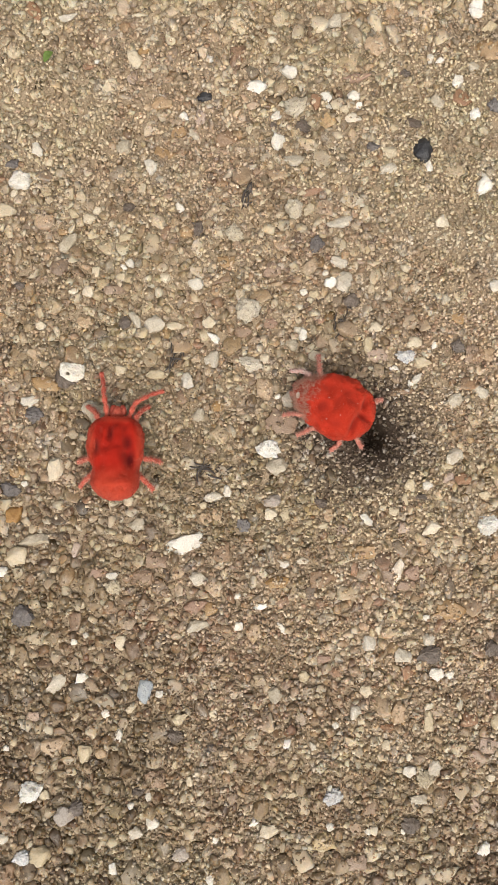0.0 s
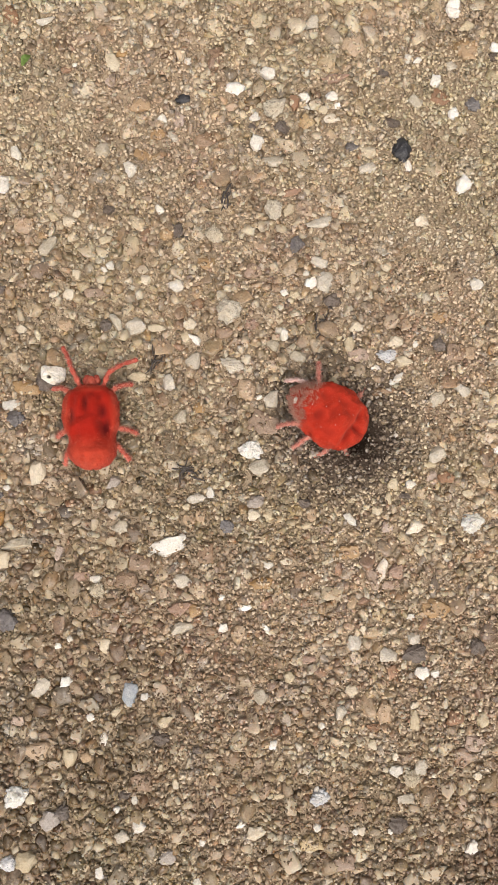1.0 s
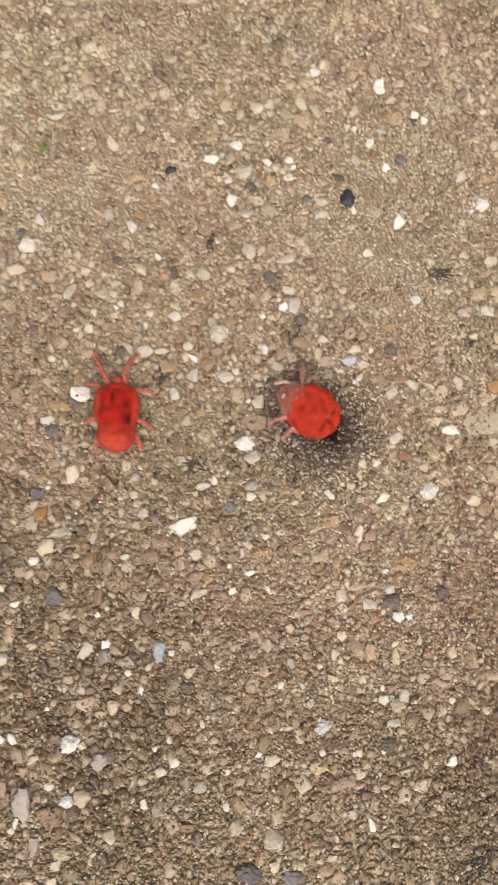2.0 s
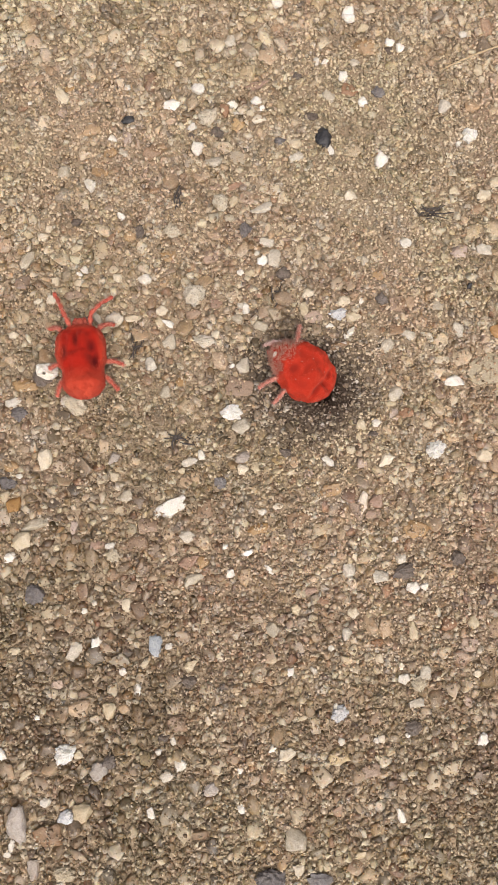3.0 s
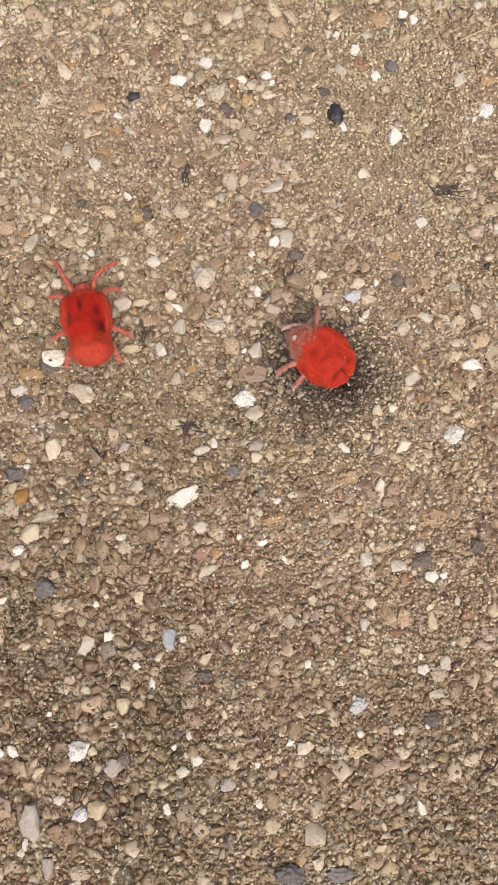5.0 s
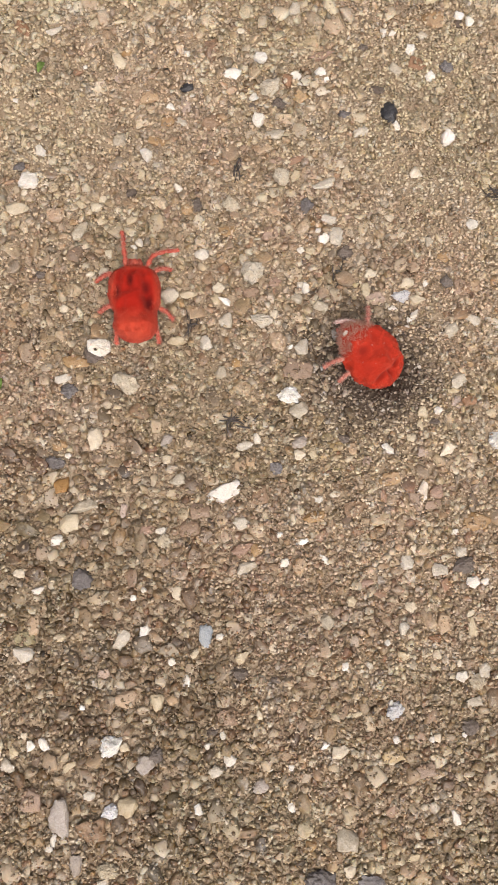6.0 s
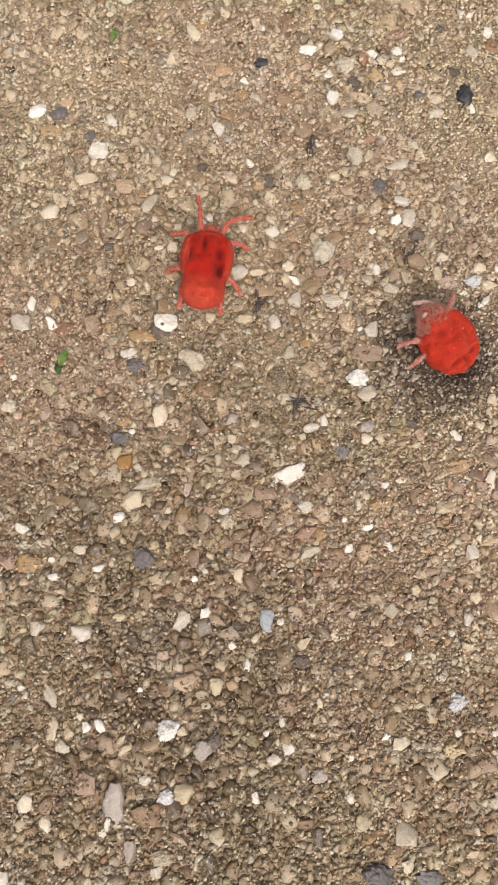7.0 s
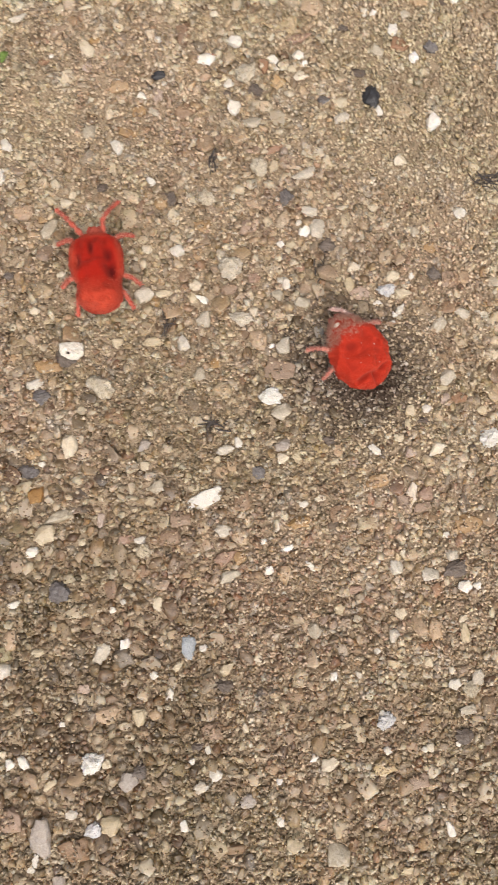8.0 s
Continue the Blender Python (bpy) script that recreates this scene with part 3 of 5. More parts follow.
stone(-14.4, -6.5, 0.76, 0.76, 180, "cream")
stone(-11.9, -10.6, 0.76, 0.76, 180, "white")
stone(-10.6, -9.9, 0.64, 0.64, 180, "white")
stone(6.2, -9.2, 1.02, 1.02, 180, "white")
stone(1.4, -7.1, 2.54, 1.65, 180, "rust")
stone(3.2, -7.2, 1.52, 1.40, 90, "tan")
stone(3.9, 3.3, 1.65, 1.14, 90, "tan")
stone(-6.8, -10.8, 1.65, 1.14, 90, "cream")
stone(-4.4, -3.7, 2.41, 1.91, 180, "brown")
stone(2.3, 4.3, 0.89, 0.76, 180, "cream")
stone(2.6, 2.8, 1.40, 1.40, 180, "tan")
stone(6.1, -5.8, 0.76, 0.64, 180, "white")
stone(-9.2, -3.1, 1.91, 1.02, 180, "rust")
stone(1.7, -9.1, 2.29, 1.40, 180, "grey")

# stones, lower-right part of the plot
stone(9.5, 10.6, 2.67, 1.91, 180, "rough_white")
stone(10.5, 8.6, 2.29, 1.91, 180, "grey")
stone(10.0, 4.8, 1.91, 1.40, 180, "slate_grey")
stone(9.8, 3.3, 1.40, 1.27, 180, "cream")
stone(11.3, 3.2, 1.27, 1.14, 90, "cream")
stone(14.5, 3.8, 1.65, 1.14, 180, "ochre_pale")
stone(16.4, 3.2, 1.40, 1.27, 90, "tan")
stone(15.4, 4.6, 1.52, 1.27, 180, "dark")
stone(19.3, 3.5, 1.27, 0.64, 120, "ochre_pale")
stone(20.7, 2.6, 1.78, 0.83, 130, "white")
stone(17.9, 1.5, 1.14, 1.14, 180, "rose")
stone(15.7, 2.0, 1.14, 0.76, 180, "cream")
stone(23.8, 3.6, 1.27, 1.02, 180, "cream")
stone(28.0, 1.8, 2.29, 1.52, 10, "cream")
stone(24.8, 1.7, 1.27, 1.27, 180, "rose")
stone(25.6, 6.5, 1.40, 1.27, 90, "cream")
stone(25.0, 4.9, 1.40, 0.76, 90, "cream")
stone(27.6, 6.5, 1.14, 1.02, 180, "white")
stone(27.0, 5.2, 1.40, 0.89, 180, "dark")
stone(30.8, 9.9, 2.29, 1.91, 70, "grey")
stone(29.9, 8.7, 1.40, 0.64, 180, "cream")
stone(31.7, 7.3, 1.91, 1.27, 180, "rust")
stone(34.3, 5.4, 1.27, 0.89, 180, "cream")
stone(34.8, 2.1, 2.67, 2.29, 60, "rough_white")
stone(11.4, -2.3, 1.02, 0.83, 180, "white")
stone(10.5, -4.3, 2.54, 1.27, 180, "tan")
stone(8.6, -7.1, 1.65, 0.76, 20, "white")
stone(13.4, -1.9, 1.27, 0.76, 180, "cream")
stone(24.1, -3.1, 2.54, 1.14, 75, "shell")
stone(25.3, -4.8, 2.29, 1.02, 180, "rose")
stone(25.8, -3.3, 1.65, 1.65, 180, "rust")
stone(23.2, -4.1, 2.29, 1.52, 90, "brown")
stone(20.9, -11.2, 1.65, 1.52, 90, "grey")
stone(11.1, -9.5, 1.52, 0.64, 130, "white")
stone(22.0, -9.8, 1.02, 0.64, 90, "cream")
stone(27.4, -8.5, 0.89, 0.76, 180, "white")
stone(27.7, -10.9, 1.27, 1.27, 180, "grey")
stone(15.9, -4.0, 3.18, 1.78, 180, "brown")
stone(20.3, -1.1, 2.54, 1.65, 180, "tan")
stone(30.3, -7.5, 3.05, 2.16, 180, "tan")
stone(35.1, -12.0, 1.91, 1.78, 90, "dark")
stone(27.7, -12.5, 2.79, 2.03, 180, "dark")
stone(15.8, -13.0, 1.52, 0.89, 180, "rust")
stone(24.8, -12.5, 1.91, 1.52, 180, "grey")

# stones, bottom-left part of the plot
stone(-11.0, -14.6, 1.27, 1.27, 180, "white")
stone(-13.7, -15.3, 2.29, 1.52, 60, "grey")
stone(-4.1, -16.2, 2.54, 1.52, 80, "blue")
stone(-8.4, -18.5, 0.89, 0.89, 180, "white")
stone(-7.0, -20.9, 1.27, 0.83, 70, "white")
stone(-16.3, -18.7, 1.40, 1.14, 180, "rose")
stone(-10.7, -22.7, 1.91, 1.52, 80, "cream")
stone(-8.9, -22.8, 1.27, 1.02, 180, "tan")
stone(-0.3, -19.4, 1.65, 1.40, 180, "cream")
stone(-2.5, -16.6, 1.02, 0.76, 180, "white")
stone(-5.7, -18.2, 1.14, 0.89, 180, "cream")
stone(-19.1, -22.0, 0.64, 0.64, 180, "white")
stone(-0.8, -21.1, 1.91, 1.65, 180, "dark")
stone(3.3, -22.4, 1.14, 0.89, 180, "dark")
stone(3.4, -18.7, 1.14, 1.02, 180, "cream")
stone(-16.4, -26.7, 2.54, 2.29, 180, "rough_white")
stone(-14.9, -27.0, 1.14, 1.02, 180, "cream")
stone(-12.8, -29.4, 2.16, 1.91, 60, "slate_grey")
stone(-11.5, -28.5, 1.65, 1.65, 180, "dark")
stone(-4.8, -27.1, 1.40, 1.02, 180, "dark")
stone(-5.6, -28.5, 0.76, 0.76, 180, "white")
stone(-3.7, -27.6, 1.02, 0.64, 90, "white")
stone(-3.2, -30.5, 1.65, 1.40, 90, "white")
stone(-2.9, -25.7, 2.29, 1.91, 180, "brown")
stone(-15.3, -33.6, 2.16, 2.03, 180, "cream")
stone(-17.4, -33.8, 1.91, 1.65, 180, "speckled")
stone(-19.4, -31.7, 1.27, 1.02, 180, "white")
stone(-7.5, -35.3, 1.27, 0.89, 90, "white")
stone(-0.1, -34.0, 1.91, 1.52, 180, "slate_grey")
stone(3.7, -32.4, 0.76, 0.70, 90, "white")
stone(3.0, -36.8, 1.27, 0.89, 90, "white")
stone(0.8, -26.0, 1.14, 0.76, 90, "cream")
stone(-14.0, -21.8, 2.54, 1.91, 180, "tan")
stone(-5.1, -31.4, 1.65, 1.40, 180, "grey")
stone(-0.8, -24.2, 0.89, 0.64, 90, "cream")

# stones, bottom-right part of the plot
stone(13.6, -14.8, 1.27, 1.14, 90, "cream")
stone(10.3, -16.7, 1.78, 1.65, 90, "grey")
stone(20.5, -16.5, 1.40, 1.27, 180, "cream")
stone(19.3, -18.8, 1.52, 1.27, 90, "grey")
stone(24.0, -18.8, 2.29, 1.78, 90, "tan")
stone(27.5, -19.8, 2.16, 1.14, 85, "cream")
stone(27.6, -18.3, 1.02, 0.89, 180, "cream")
stone(28.5, -14.7, 1.65, 1.40, 180, "white")
stone(30.0, -14.8, 1.02, 0.89, 180, "white")
stone(17.0, -20.1, 0.76, 0.76, 180, "white")
stone(11.6, -22.1, 0.89, 0.89, 180, "white")
stone(14.4, -22.4, 1.02, 0.89, 90, "grey")
stone(22.7, -22.4, 1.14, 1.02, 90, "cream")
stone(25.3, -25.4, 1.52, 1.27, 180, "white")
stone(25.3, -23.8, 0.89, 0.76, 90, "cream")
stone(27.1, -26.2, 1.91, 1.78, 180, "rough")
stone(28.1, -25.2, 1.91, 1.40, 90, "grey")
stone(16.7, -28.1, 2.29, 1.91, 60, "speckled")
stone(16.4, -27.2, 0.89, 0.64, 90, "white")
stone(12.1, -27.8, 1.40, 0.57, 10, "cream")
stone(9.6, -31.6, 2.03, 1.40, 180, "cream")
stone(16.4, -31.4, 0.89, 0.89, 180, "white")
stone(20.7, -32.1, 0.76, 0.76, 180, "white")
stone(21.4, -32.0, 1.02, 0.89, 90, "cream")
stone(24.7, -32.2, 0.64, 0.64, 180, "white")
stone(25.5, -31.4, 2.16, 1.65, 180, "dark")
stone(34.1, -34.7, 1.78, 1.21, 60, "white")
stone(35.4, -20.2, 1.65, 1.27, 90, "cream")
stone(34.4, -22.7, 2.29, 1.78, 180, "rose")
stone(34.8, -26.6, 1.02, 1.02, 180, "cream")
stone(32.1, -19.8, 1.91, 1.65, 180, "rust")
stone(33.0, -29.6, 1.65, 1.02, 90, "rose")
stone(26.3, -28.5, 1.91, 1.02, 180, "grey")
stone(15.5, -33.8, 0.89, 0.76, 180, "cream")
stone(19.2, -35.4, 2.54, 1.52, 180, "brown")
stone(15.8, -32.9, 2.54, 1.91, 180, "ochre_pale")
stone(22.8, -20.6, 1.52, 1.02, 180, "rust")
stone(7.9, -30.5, 1.02, 0.89, 180, "white")

# stones, left-upper part of the plot
stone(-33.9, 54.3, 2.65, 2.52, 175, "cream")
stone(-24.9, 45.8, 2.25, 1.46, 10, "white")
stone(-22.5, 45.5, 2.25, 1.59, 175, "slate")
stone(-23.5, 43.5, 2.65, 1.46, 175, "tan")
stone(-21.3, 47.0, 1.72, 1.59, 175, "tan")
stone(-18.3, 40.7, 2.25, 1.86, 175, "white")
stone(-27.8, 47.7, 1.33, 1.19, 85, "cream")
stone(-31.9, 40.5, 1.72, 1.59, 175, "grey")
stone(-24.5, 33.4, 2.12, 1.86, 175, "cream")
stone(-31.8, 31.7, 1.33, 1.33, 175, "white")
stone(-33.7, 25.8, 1.59, 1.06, 175, "cream")
stone(-32.5, 24.5, 1.33, 0.80, 125, "white")
stone(-27.4, 22.6, 1.72, 0.93, 75, "white")
stone(-25.4, 20.1, 1.72, 0.93, 115, "white")
stone(-28.7, 20.4, 2.25, 1.86, 175, "grey")
stone(-24.8, 22.6, 1.59, 1.46, 175, "tan")
stone(-33.8, 15.0, 1.72, 1.59, 175, "cream")
stone(-32.3, 14.0, 1.72, 1.46, 175, "dark")
stone(-32.8, 16.1, 1.33, 1.19, 85, "cream")
stone(-26.1, 12.6, 2.12, 1.86, 175, "olive")
stone(-30.7, 10.9, 1.86, 1.46, 175, "rough")
stone(-30.0, 14.1, 0.80, 0.66, 175, "white")
stone(-32.7, 21.0, 2.39, 1.99, 85, "rust")

# stones, left-lower part of the plot
stone(-33.8, -0.3, 1.72, 1.19, 65, "slate_grey")
stone(-30.3, -2.9, 1.59, 1.06, 145, "white")
stone(-34.2, -4.1, 1.33, 1.33, 175, "grey")
stone(-22.4, -8.2, 1.46, 0.80, 5, "white")
stone(-27.3, -8.6, 1.33, 0.80, 175, "white")
stone(-34.0, -7.3, 1.19, 1.06, 85, "white")
stone(-24.3, -6.0, 1.33, 1.06, 175, "cream")
stone(-27.4, -6.7, 0.80, 0.66, 175, "white")
stone(-32.2, -6.2, 1.99, 1.72, 85, "rust")
stone(-29.8, -6.7, 2.65, 1.99, 175, "tan")
stone(-33.4, -13.3, 2.25, 1.72, 65, "olive")
stone(-23.4, -12.0, 2.25, 1.46, 75, "tan")
stone(-24.5, -13.5, 2.39, 1.86, 175, "olive")
stone(-24.9, -15.1, 2.25, 1.72, 175, "grey")
stone(-29.5, -14.0, 1.59, 1.46, 175, "grey")
stone(-36.7, -14.9, 1.33, 1.19, 85, "grey")
stone(-20.7, -13.9, 1.46, 0.93, 175, "cream")
stone(-31.1, -14.0, 0.80, 0.66, 175, "cream")
stone(-31.8, -20.2, 0.86, 0.80, 175, "white")
stone(-28.7, -21.5, 2.39, 1.19, 115, "grey")
stone(-28.9, -24.9, 2.39, 1.19, 70, "cream")
stone(-27.1, -25.7, 1.19, 1.06, 85, "cream")
stone(-27.9, -26.9, 1.59, 1.46, 85, "grey")
stone(-25.2, -25.3, 1.19, 0.93, 85, "white")
stone(-23.8, -25.3, 1.59, 0.93, 105, "white")
stone(-25.8, -24.1, 0.80, 0.80, 175, "cream")
stone(-21.3, -28.2, 1.86, 0.80, 25, "cream")
stone(-34.8, -21.5, 1.33, 0.93, 55, "cream")
stone(-37.0, -28.6, 1.19, 1.19, 175, "white")
stone(-25.9, -31.1, 2.52, 2.25, 85, "rose")
stone(-22.9, -33.5, 4.38, 2.25, 83, "slate_grey")
stone(-23.9, -35.8, 1.46, 0.66, 75, "white")
stone(-24.5, -36.7, 0.93, 0.66, 175, "white")
stone(-18.4, -40.1, 2.39, 1.86, 175, "rough")
stone(-19.1, -41.5, 1.59, 1.59, 175, "grey")
stone(-35.4, -40.1, 2.39, 1.46, 75, "white")
stone(-34.5, -41.8, 1.06, 0.80, 175, "white")
stone(-19.9, -43.5, 1.33, 1.33, 175, "cream")
stone(-32.4, -32.3, 1.99, 1.59, 75, "cream")
stone(-37.0, -37.5, 3.32, 2.65, 175, "olive")
stone(-19.6, -35.4, 3.32, 2.39, 175, "brown")
stone(-21.8, -38.8, 2.39, 1.33, 80, "slate_grey")
stone(-30.4, -34.8, 1.72, 1.06, 115, "cream")

# stones, right part of the plot
stone(33.9, 62.2, 1.55, 1.41, 170, "white")
stone(38.8, 57.3, 1.27, 1.13, 170, "white")
stone(40.0, 56.3, 1.27, 1.13, 80, "white")
stone(38.5, 56.2, 1.13, 0.99, 170, "dark")
stone(24.4, 64.2, 1.69, 1.27, 170, "white")
stone(47.3, 42.9, 2.12, 1.98, 170, "rough_white")
stone(45.5, 41.9, 0.85, 0.85, 170, "white")
stone(47.7, 34.4, 2.26, 1.41, 170, "cream")
stone(49.3, 36.0, 1.55, 1.41, 170, "cream")
stone(44.5, 47.3, 1.84, 1.69, 80, "grey")
stone(35.1, 57.2, 2.82, 2.12, 170, "tan")
stone(43.6, 35.6, 1.41, 1.27, 170, "cream")
stone(43.6, 11.3, 5.65, 4.10, 170, "slab")
stone(38.7, 10.4, 2.54, 1.41, 170, "white")
stone(42.6, 27.2, 2.12, 1.69, 170, "rose")
stone(46.1, 27.0, 2.12, 1.41, 170, "grey")
stone(38.5, 20.5, 1.41, 1.27, 170, "grey")
stone(43.1, 22.4, 0.71, 0.71, 170, "black")
stone(32.9, 21.4, 1.84, 1.69, 80, "brown")
stone(31.2, 22.4, 1.69, 1.55, 170, "dark")
stone(40.4, 16.8, 1.84, 1.41, 80, "grey")
stone(30.1, 7.2, 1.41, 1.27, 80, "rose")
stone(40.8, 0.2, 2.12, 1.69, 170, "cream")
stone(50.2, 52.0, 1.55, 1.27, 80, "cream")
stone(53.4, 51.6, 1.69, 1.27, 170, "grey")
stone(53.1, 48.7, 0.99, 0.99, 170, "dark")
stone(49.1, 57.3, 1.13, 0.99, 170, "white")
stone(55.3, 58.7, 1.41, 1.27, 170, "white")
stone(48.4, 46.9, 2.12, 1.41, 170, "tan")
stone(45.6, 15.9, 2.12, 1.84, 170, "ochre")
stone(22.1, -41.3, 1.84, 0.85, 100, "white")
stone(16.4, -44.9, 1.41, 0.99, 170, "cream")
stone(8.7, -45.2, 1.41, 1.41, 170, "cream")
stone(5.2, -45.4, 3.53, 2.40, 170, "slate")
stone(11.1, -46.8, 3.11, 1.69, 170, "slate")
stone(9.1, -41.4, 2.54, 2.54, 170, "grey")

# stones, burrow side part of the plot
stone(-9.5, 14.6, 3.28, 2.10, 130, "rough")
stone(-5.8, 7.3, 1.70, 1.31, 13, "slate_grey")


# ---- sand grains ----
def base_shape(seed, points, box, cut=0, lump=0.0):
    me = hull_mesh("grain_shape", seed, points, box, cut, lump, soft=0.2)
    v = np.array([p.co[:] for p in me.vertices])
    f = np.array([p.vertices[:] for p in me.polygons])
    bpy.data.meshes.remove(me)
    return v, f


BIG = [base_shape(200 + i, 12 + i % 4, 0.5) for i in range(30)]
HUGE = [base_shape(500 + i, 14 + i % 5, 0.5, 1, 0.10) for i in range(20)]
SMALL = [base_shape(300 + i, 8, 0.45) for i in range(12)]
TINY = [base_shape(400 + i, 6, 0.3) for i in range(10)]


def joined(name, places, sizes, shapes, material, label, seed, facets=True):
    """Many grains in one mesh: places (n, 3) and sizes (n, 3) in mm, each with a turn of its own."""
    r = np.random.default_rng(seed)
    which = r.integers(0, len(shapes), len(places))
    vs, fs, start = [], [], 0
    for s, (bv, bf) in enumerate(shapes):
        pick_s = np.nonzero(which == s)[0]
        n = len(pick_s)
        if not n:
            continue
        a, tx, ty = r.uniform(0, 2 * math.pi, n), r.normal(0, 0.25, n), r.normal(0, 0.25, n)
        p = bv[None] * sizes[pick_s][:, None]
        x, y, z = p[..., 0], p[..., 1], p[..., 2]
        y, z = y * np.cos(tx)[:, None] - z * np.sin(tx)[:, None], y * np.sin(tx)[:, None] + z * np.cos(tx)[:, None]
        x, z = x * np.cos(ty)[:, None] + z * np.sin(ty)[:, None], -x * np.sin(ty)[:, None] + z * np.cos(ty)[:, None]
        x, y = x * np.cos(a)[:, None] - y * np.sin(a)[:, None], x * np.sin(a)[:, None] + y * np.cos(a)[:, None]
        p = np.stack([x, y, z], -1) + places[pick_s][:, None]
        vs.append(p.reshape(-1, 3))
        fs.append((bf[None] + (start + np.arange(n) * len(bv))[:, None, None]).reshape(-1, 3))
        start += n * len(bv)
    v, f = np.concatenate(vs) * MM, np.concatenate(fs)
    me = bpy.data.meshes.new(name)
    me.vertices.add(len(v))
    me.vertices.foreach_set("co", v.ravel())
    me.loops.add(f.size)
    me.loops.foreach_set("vertex_index", f.ravel().astype(np.int32))
    me.polygons.add(len(f))
    me.polygons.foreach_set("loop_start", np.arange(0, f.size, 3, dtype=np.int32))
    me.update(calc_edges=True)
    me.materials.append(material)
    if facets:
        me.shade_flat()
    return tagged(new(name, me), label, "sand", kind="stuff")


ZONES = [(30, 33, 9, 1.0), (46, 38, 10, 0.7), (-16, 48, 10, 0.7), (18, -2, 6, 0.8), (10, -12, 7, 0.5),
         (-30, 20, 8, 0.6), (40, 50, 9, 0.6), (26, 58, 7, 0.4), (-14, -12, 13, -0.35), (24, -28, 9, -0.1), (-24, -26, 10, -0.3), (2, 22, 7, -0.4), (21.5, 13, 7.5, 1.2)]


def fineness(x, y):
    """0: coarse gravelly sand, 1: fine sand."""
    z = 0.48 + 0.16 * np.sin(0.21 * x + 1.3 + np.sin(0.17 * y)) + 0.16 * np.sin(0.19 * y - 0.6 + 1.4 * np.sin(0.13 * x))
    for cx, cy, rad, amount in ZONES:
        z = z + amount * 0.6 * np.exp(-((x - cx) ** 2 + (y - cy) ** 2) / rad ** 2)
    return np.clip(z, 0, 1)


def inside_stone(x, y, r):
    hit = np.zeros(len(x), bool)
    for sx, sy, a, b, t in TAKEN:
        dx, dy = x - sx, y - sy
        u, v = dx * math.cos(t) + dy * math.sin(t), -dx * math.sin(t) + dy * math.cos(t)
        hit |= (u / (a + r * 0.55)) ** 2 + (v / (b + r * 0.55)) ** 2 < 1
    return hit


def throw(sizes, gap, taken, tries=6):
    """Darts: grain middles that keep their distance from one another, largest first."""
    cell, out = 1.6, []
    for d in sorted(sizes, reverse=True):
        r = d / 2
        for _ in range(tries):
            x, y = rng.uniform(X0, X1), rng.uniform(Y0, Y1)
            if rng.uniform() < float(fineness(x, y)) * (1.0 if d > 0.9 else 0.8):
                continue
            i, j = int(x // cell), int(y // cell)
            free = True
            for a in (i - 1, i, i + 1):
                for b in (j - 1, j, j + 1):
                    for qx, qy, qr in taken.get((a, b), ()):
                        if (qx - x) ** 2 + (qy - y) ** 2 < ((qr + r) * gap) ** 2:
                            free = False
                            break
                    if not free:
                        break
                if not free:
                    break
            if free:
                taken.setdefault((i, j), []).append((x, y, r))
                out.append((x, y, d))
                break
    return np.array(out)


grid = {}
for sx, sy, a, b, t in TAKEN:
    grid.setdefault((int(sx // 1.6), int(sy // 1.6)), []).append((sx, sy, 0.5 * (a + b)))
coarse = throw(1.25 + 1.3 * rng.uniform(0, 1, 1900) ** 1.8, 0.80, grid, 5)
medium = throw(np.clip(rng.lognormal(math.log(0.80), 0.30, 30000), 0.4, 1.4), 0.72, grid, 6)


def settle(g, r, sink, flat):
    n = len(g)
    sx = g[:, 2] * r.uniform(0.95, 1.3, n)
    sy = g[:, 2] * r.uniform(0.7, 1.0, n)
    sz = g[:, 2] * r.uniform(*flat, n)
    z = height(g[:, 0], g[:, 1]) + sz * r.uniform(*sink, n)
    return np.stack([g[:, 0], g[:, 1], z], -1), np.stack([sx, sy, sz], -1)


medium = medium[~inside_stone(medium[:, 0], medium[:, 1], 0.3)]
coarse = coarse[~inside_stone(coarse[:, 0], coarse[:, 1], 0.5)]
near = np.argsort(np.hypot(coarse[:, 0] - 6, coarse[:, 1] - 14))
MID = settle(medium, rng, (-0.04, 0.30), (0.32, 0.52))
FAR = settle(coarse[near[300:]], rng, (-0.06, 0.14), (0.3, 0.46))
NEAR = settle(coarse[near[:300]], rng, (-0.06, 0.14), (0.3, 0.46))
joined("coarse_sand", *MID, BIG, GRAIN, "coarse quartz sand of tan, grey and brown grains", 1, False)
joined("sand_gravel", *FAR, HUGE, GRAIN, "larger translucent tan and brown quartz grains", 2, False)

# how high the grains stand, on a fine raster, so that the smaller sand can rest on them
CELL = 0.12
tops = np.full((int((Y1 - Y0) / CELL) + 2, int((X1 - X0) / CELL) + 2), -9.0)


def stamp(x, y, z, rad, high):
    i0, i1 = int((y - rad - Y0) / CELL), int((y + rad - Y0) / CELL) + 1
    j0, j1 = int((x - rad - X0) / CELL), int((x + rad - X0) / CELL) + 1
    if i0 < 0 or j0 < 0 or i1 > tops.shape[0] or j1 > tops.shape[1]:
        return
    v, u = np.mgrid[i0:i1, j0:j1]
    q = ((u * CELL + X0 - x) ** 2 + (v * CELL + Y0 - y) ** 2) / rad ** 2
    part_ = tops[i0:i1, j0:j1]
    np.maximum(part_, np.where(q < 1, z + high * np.sqrt(np.clip(1 - q, 0, 1)), -9), out=part_)


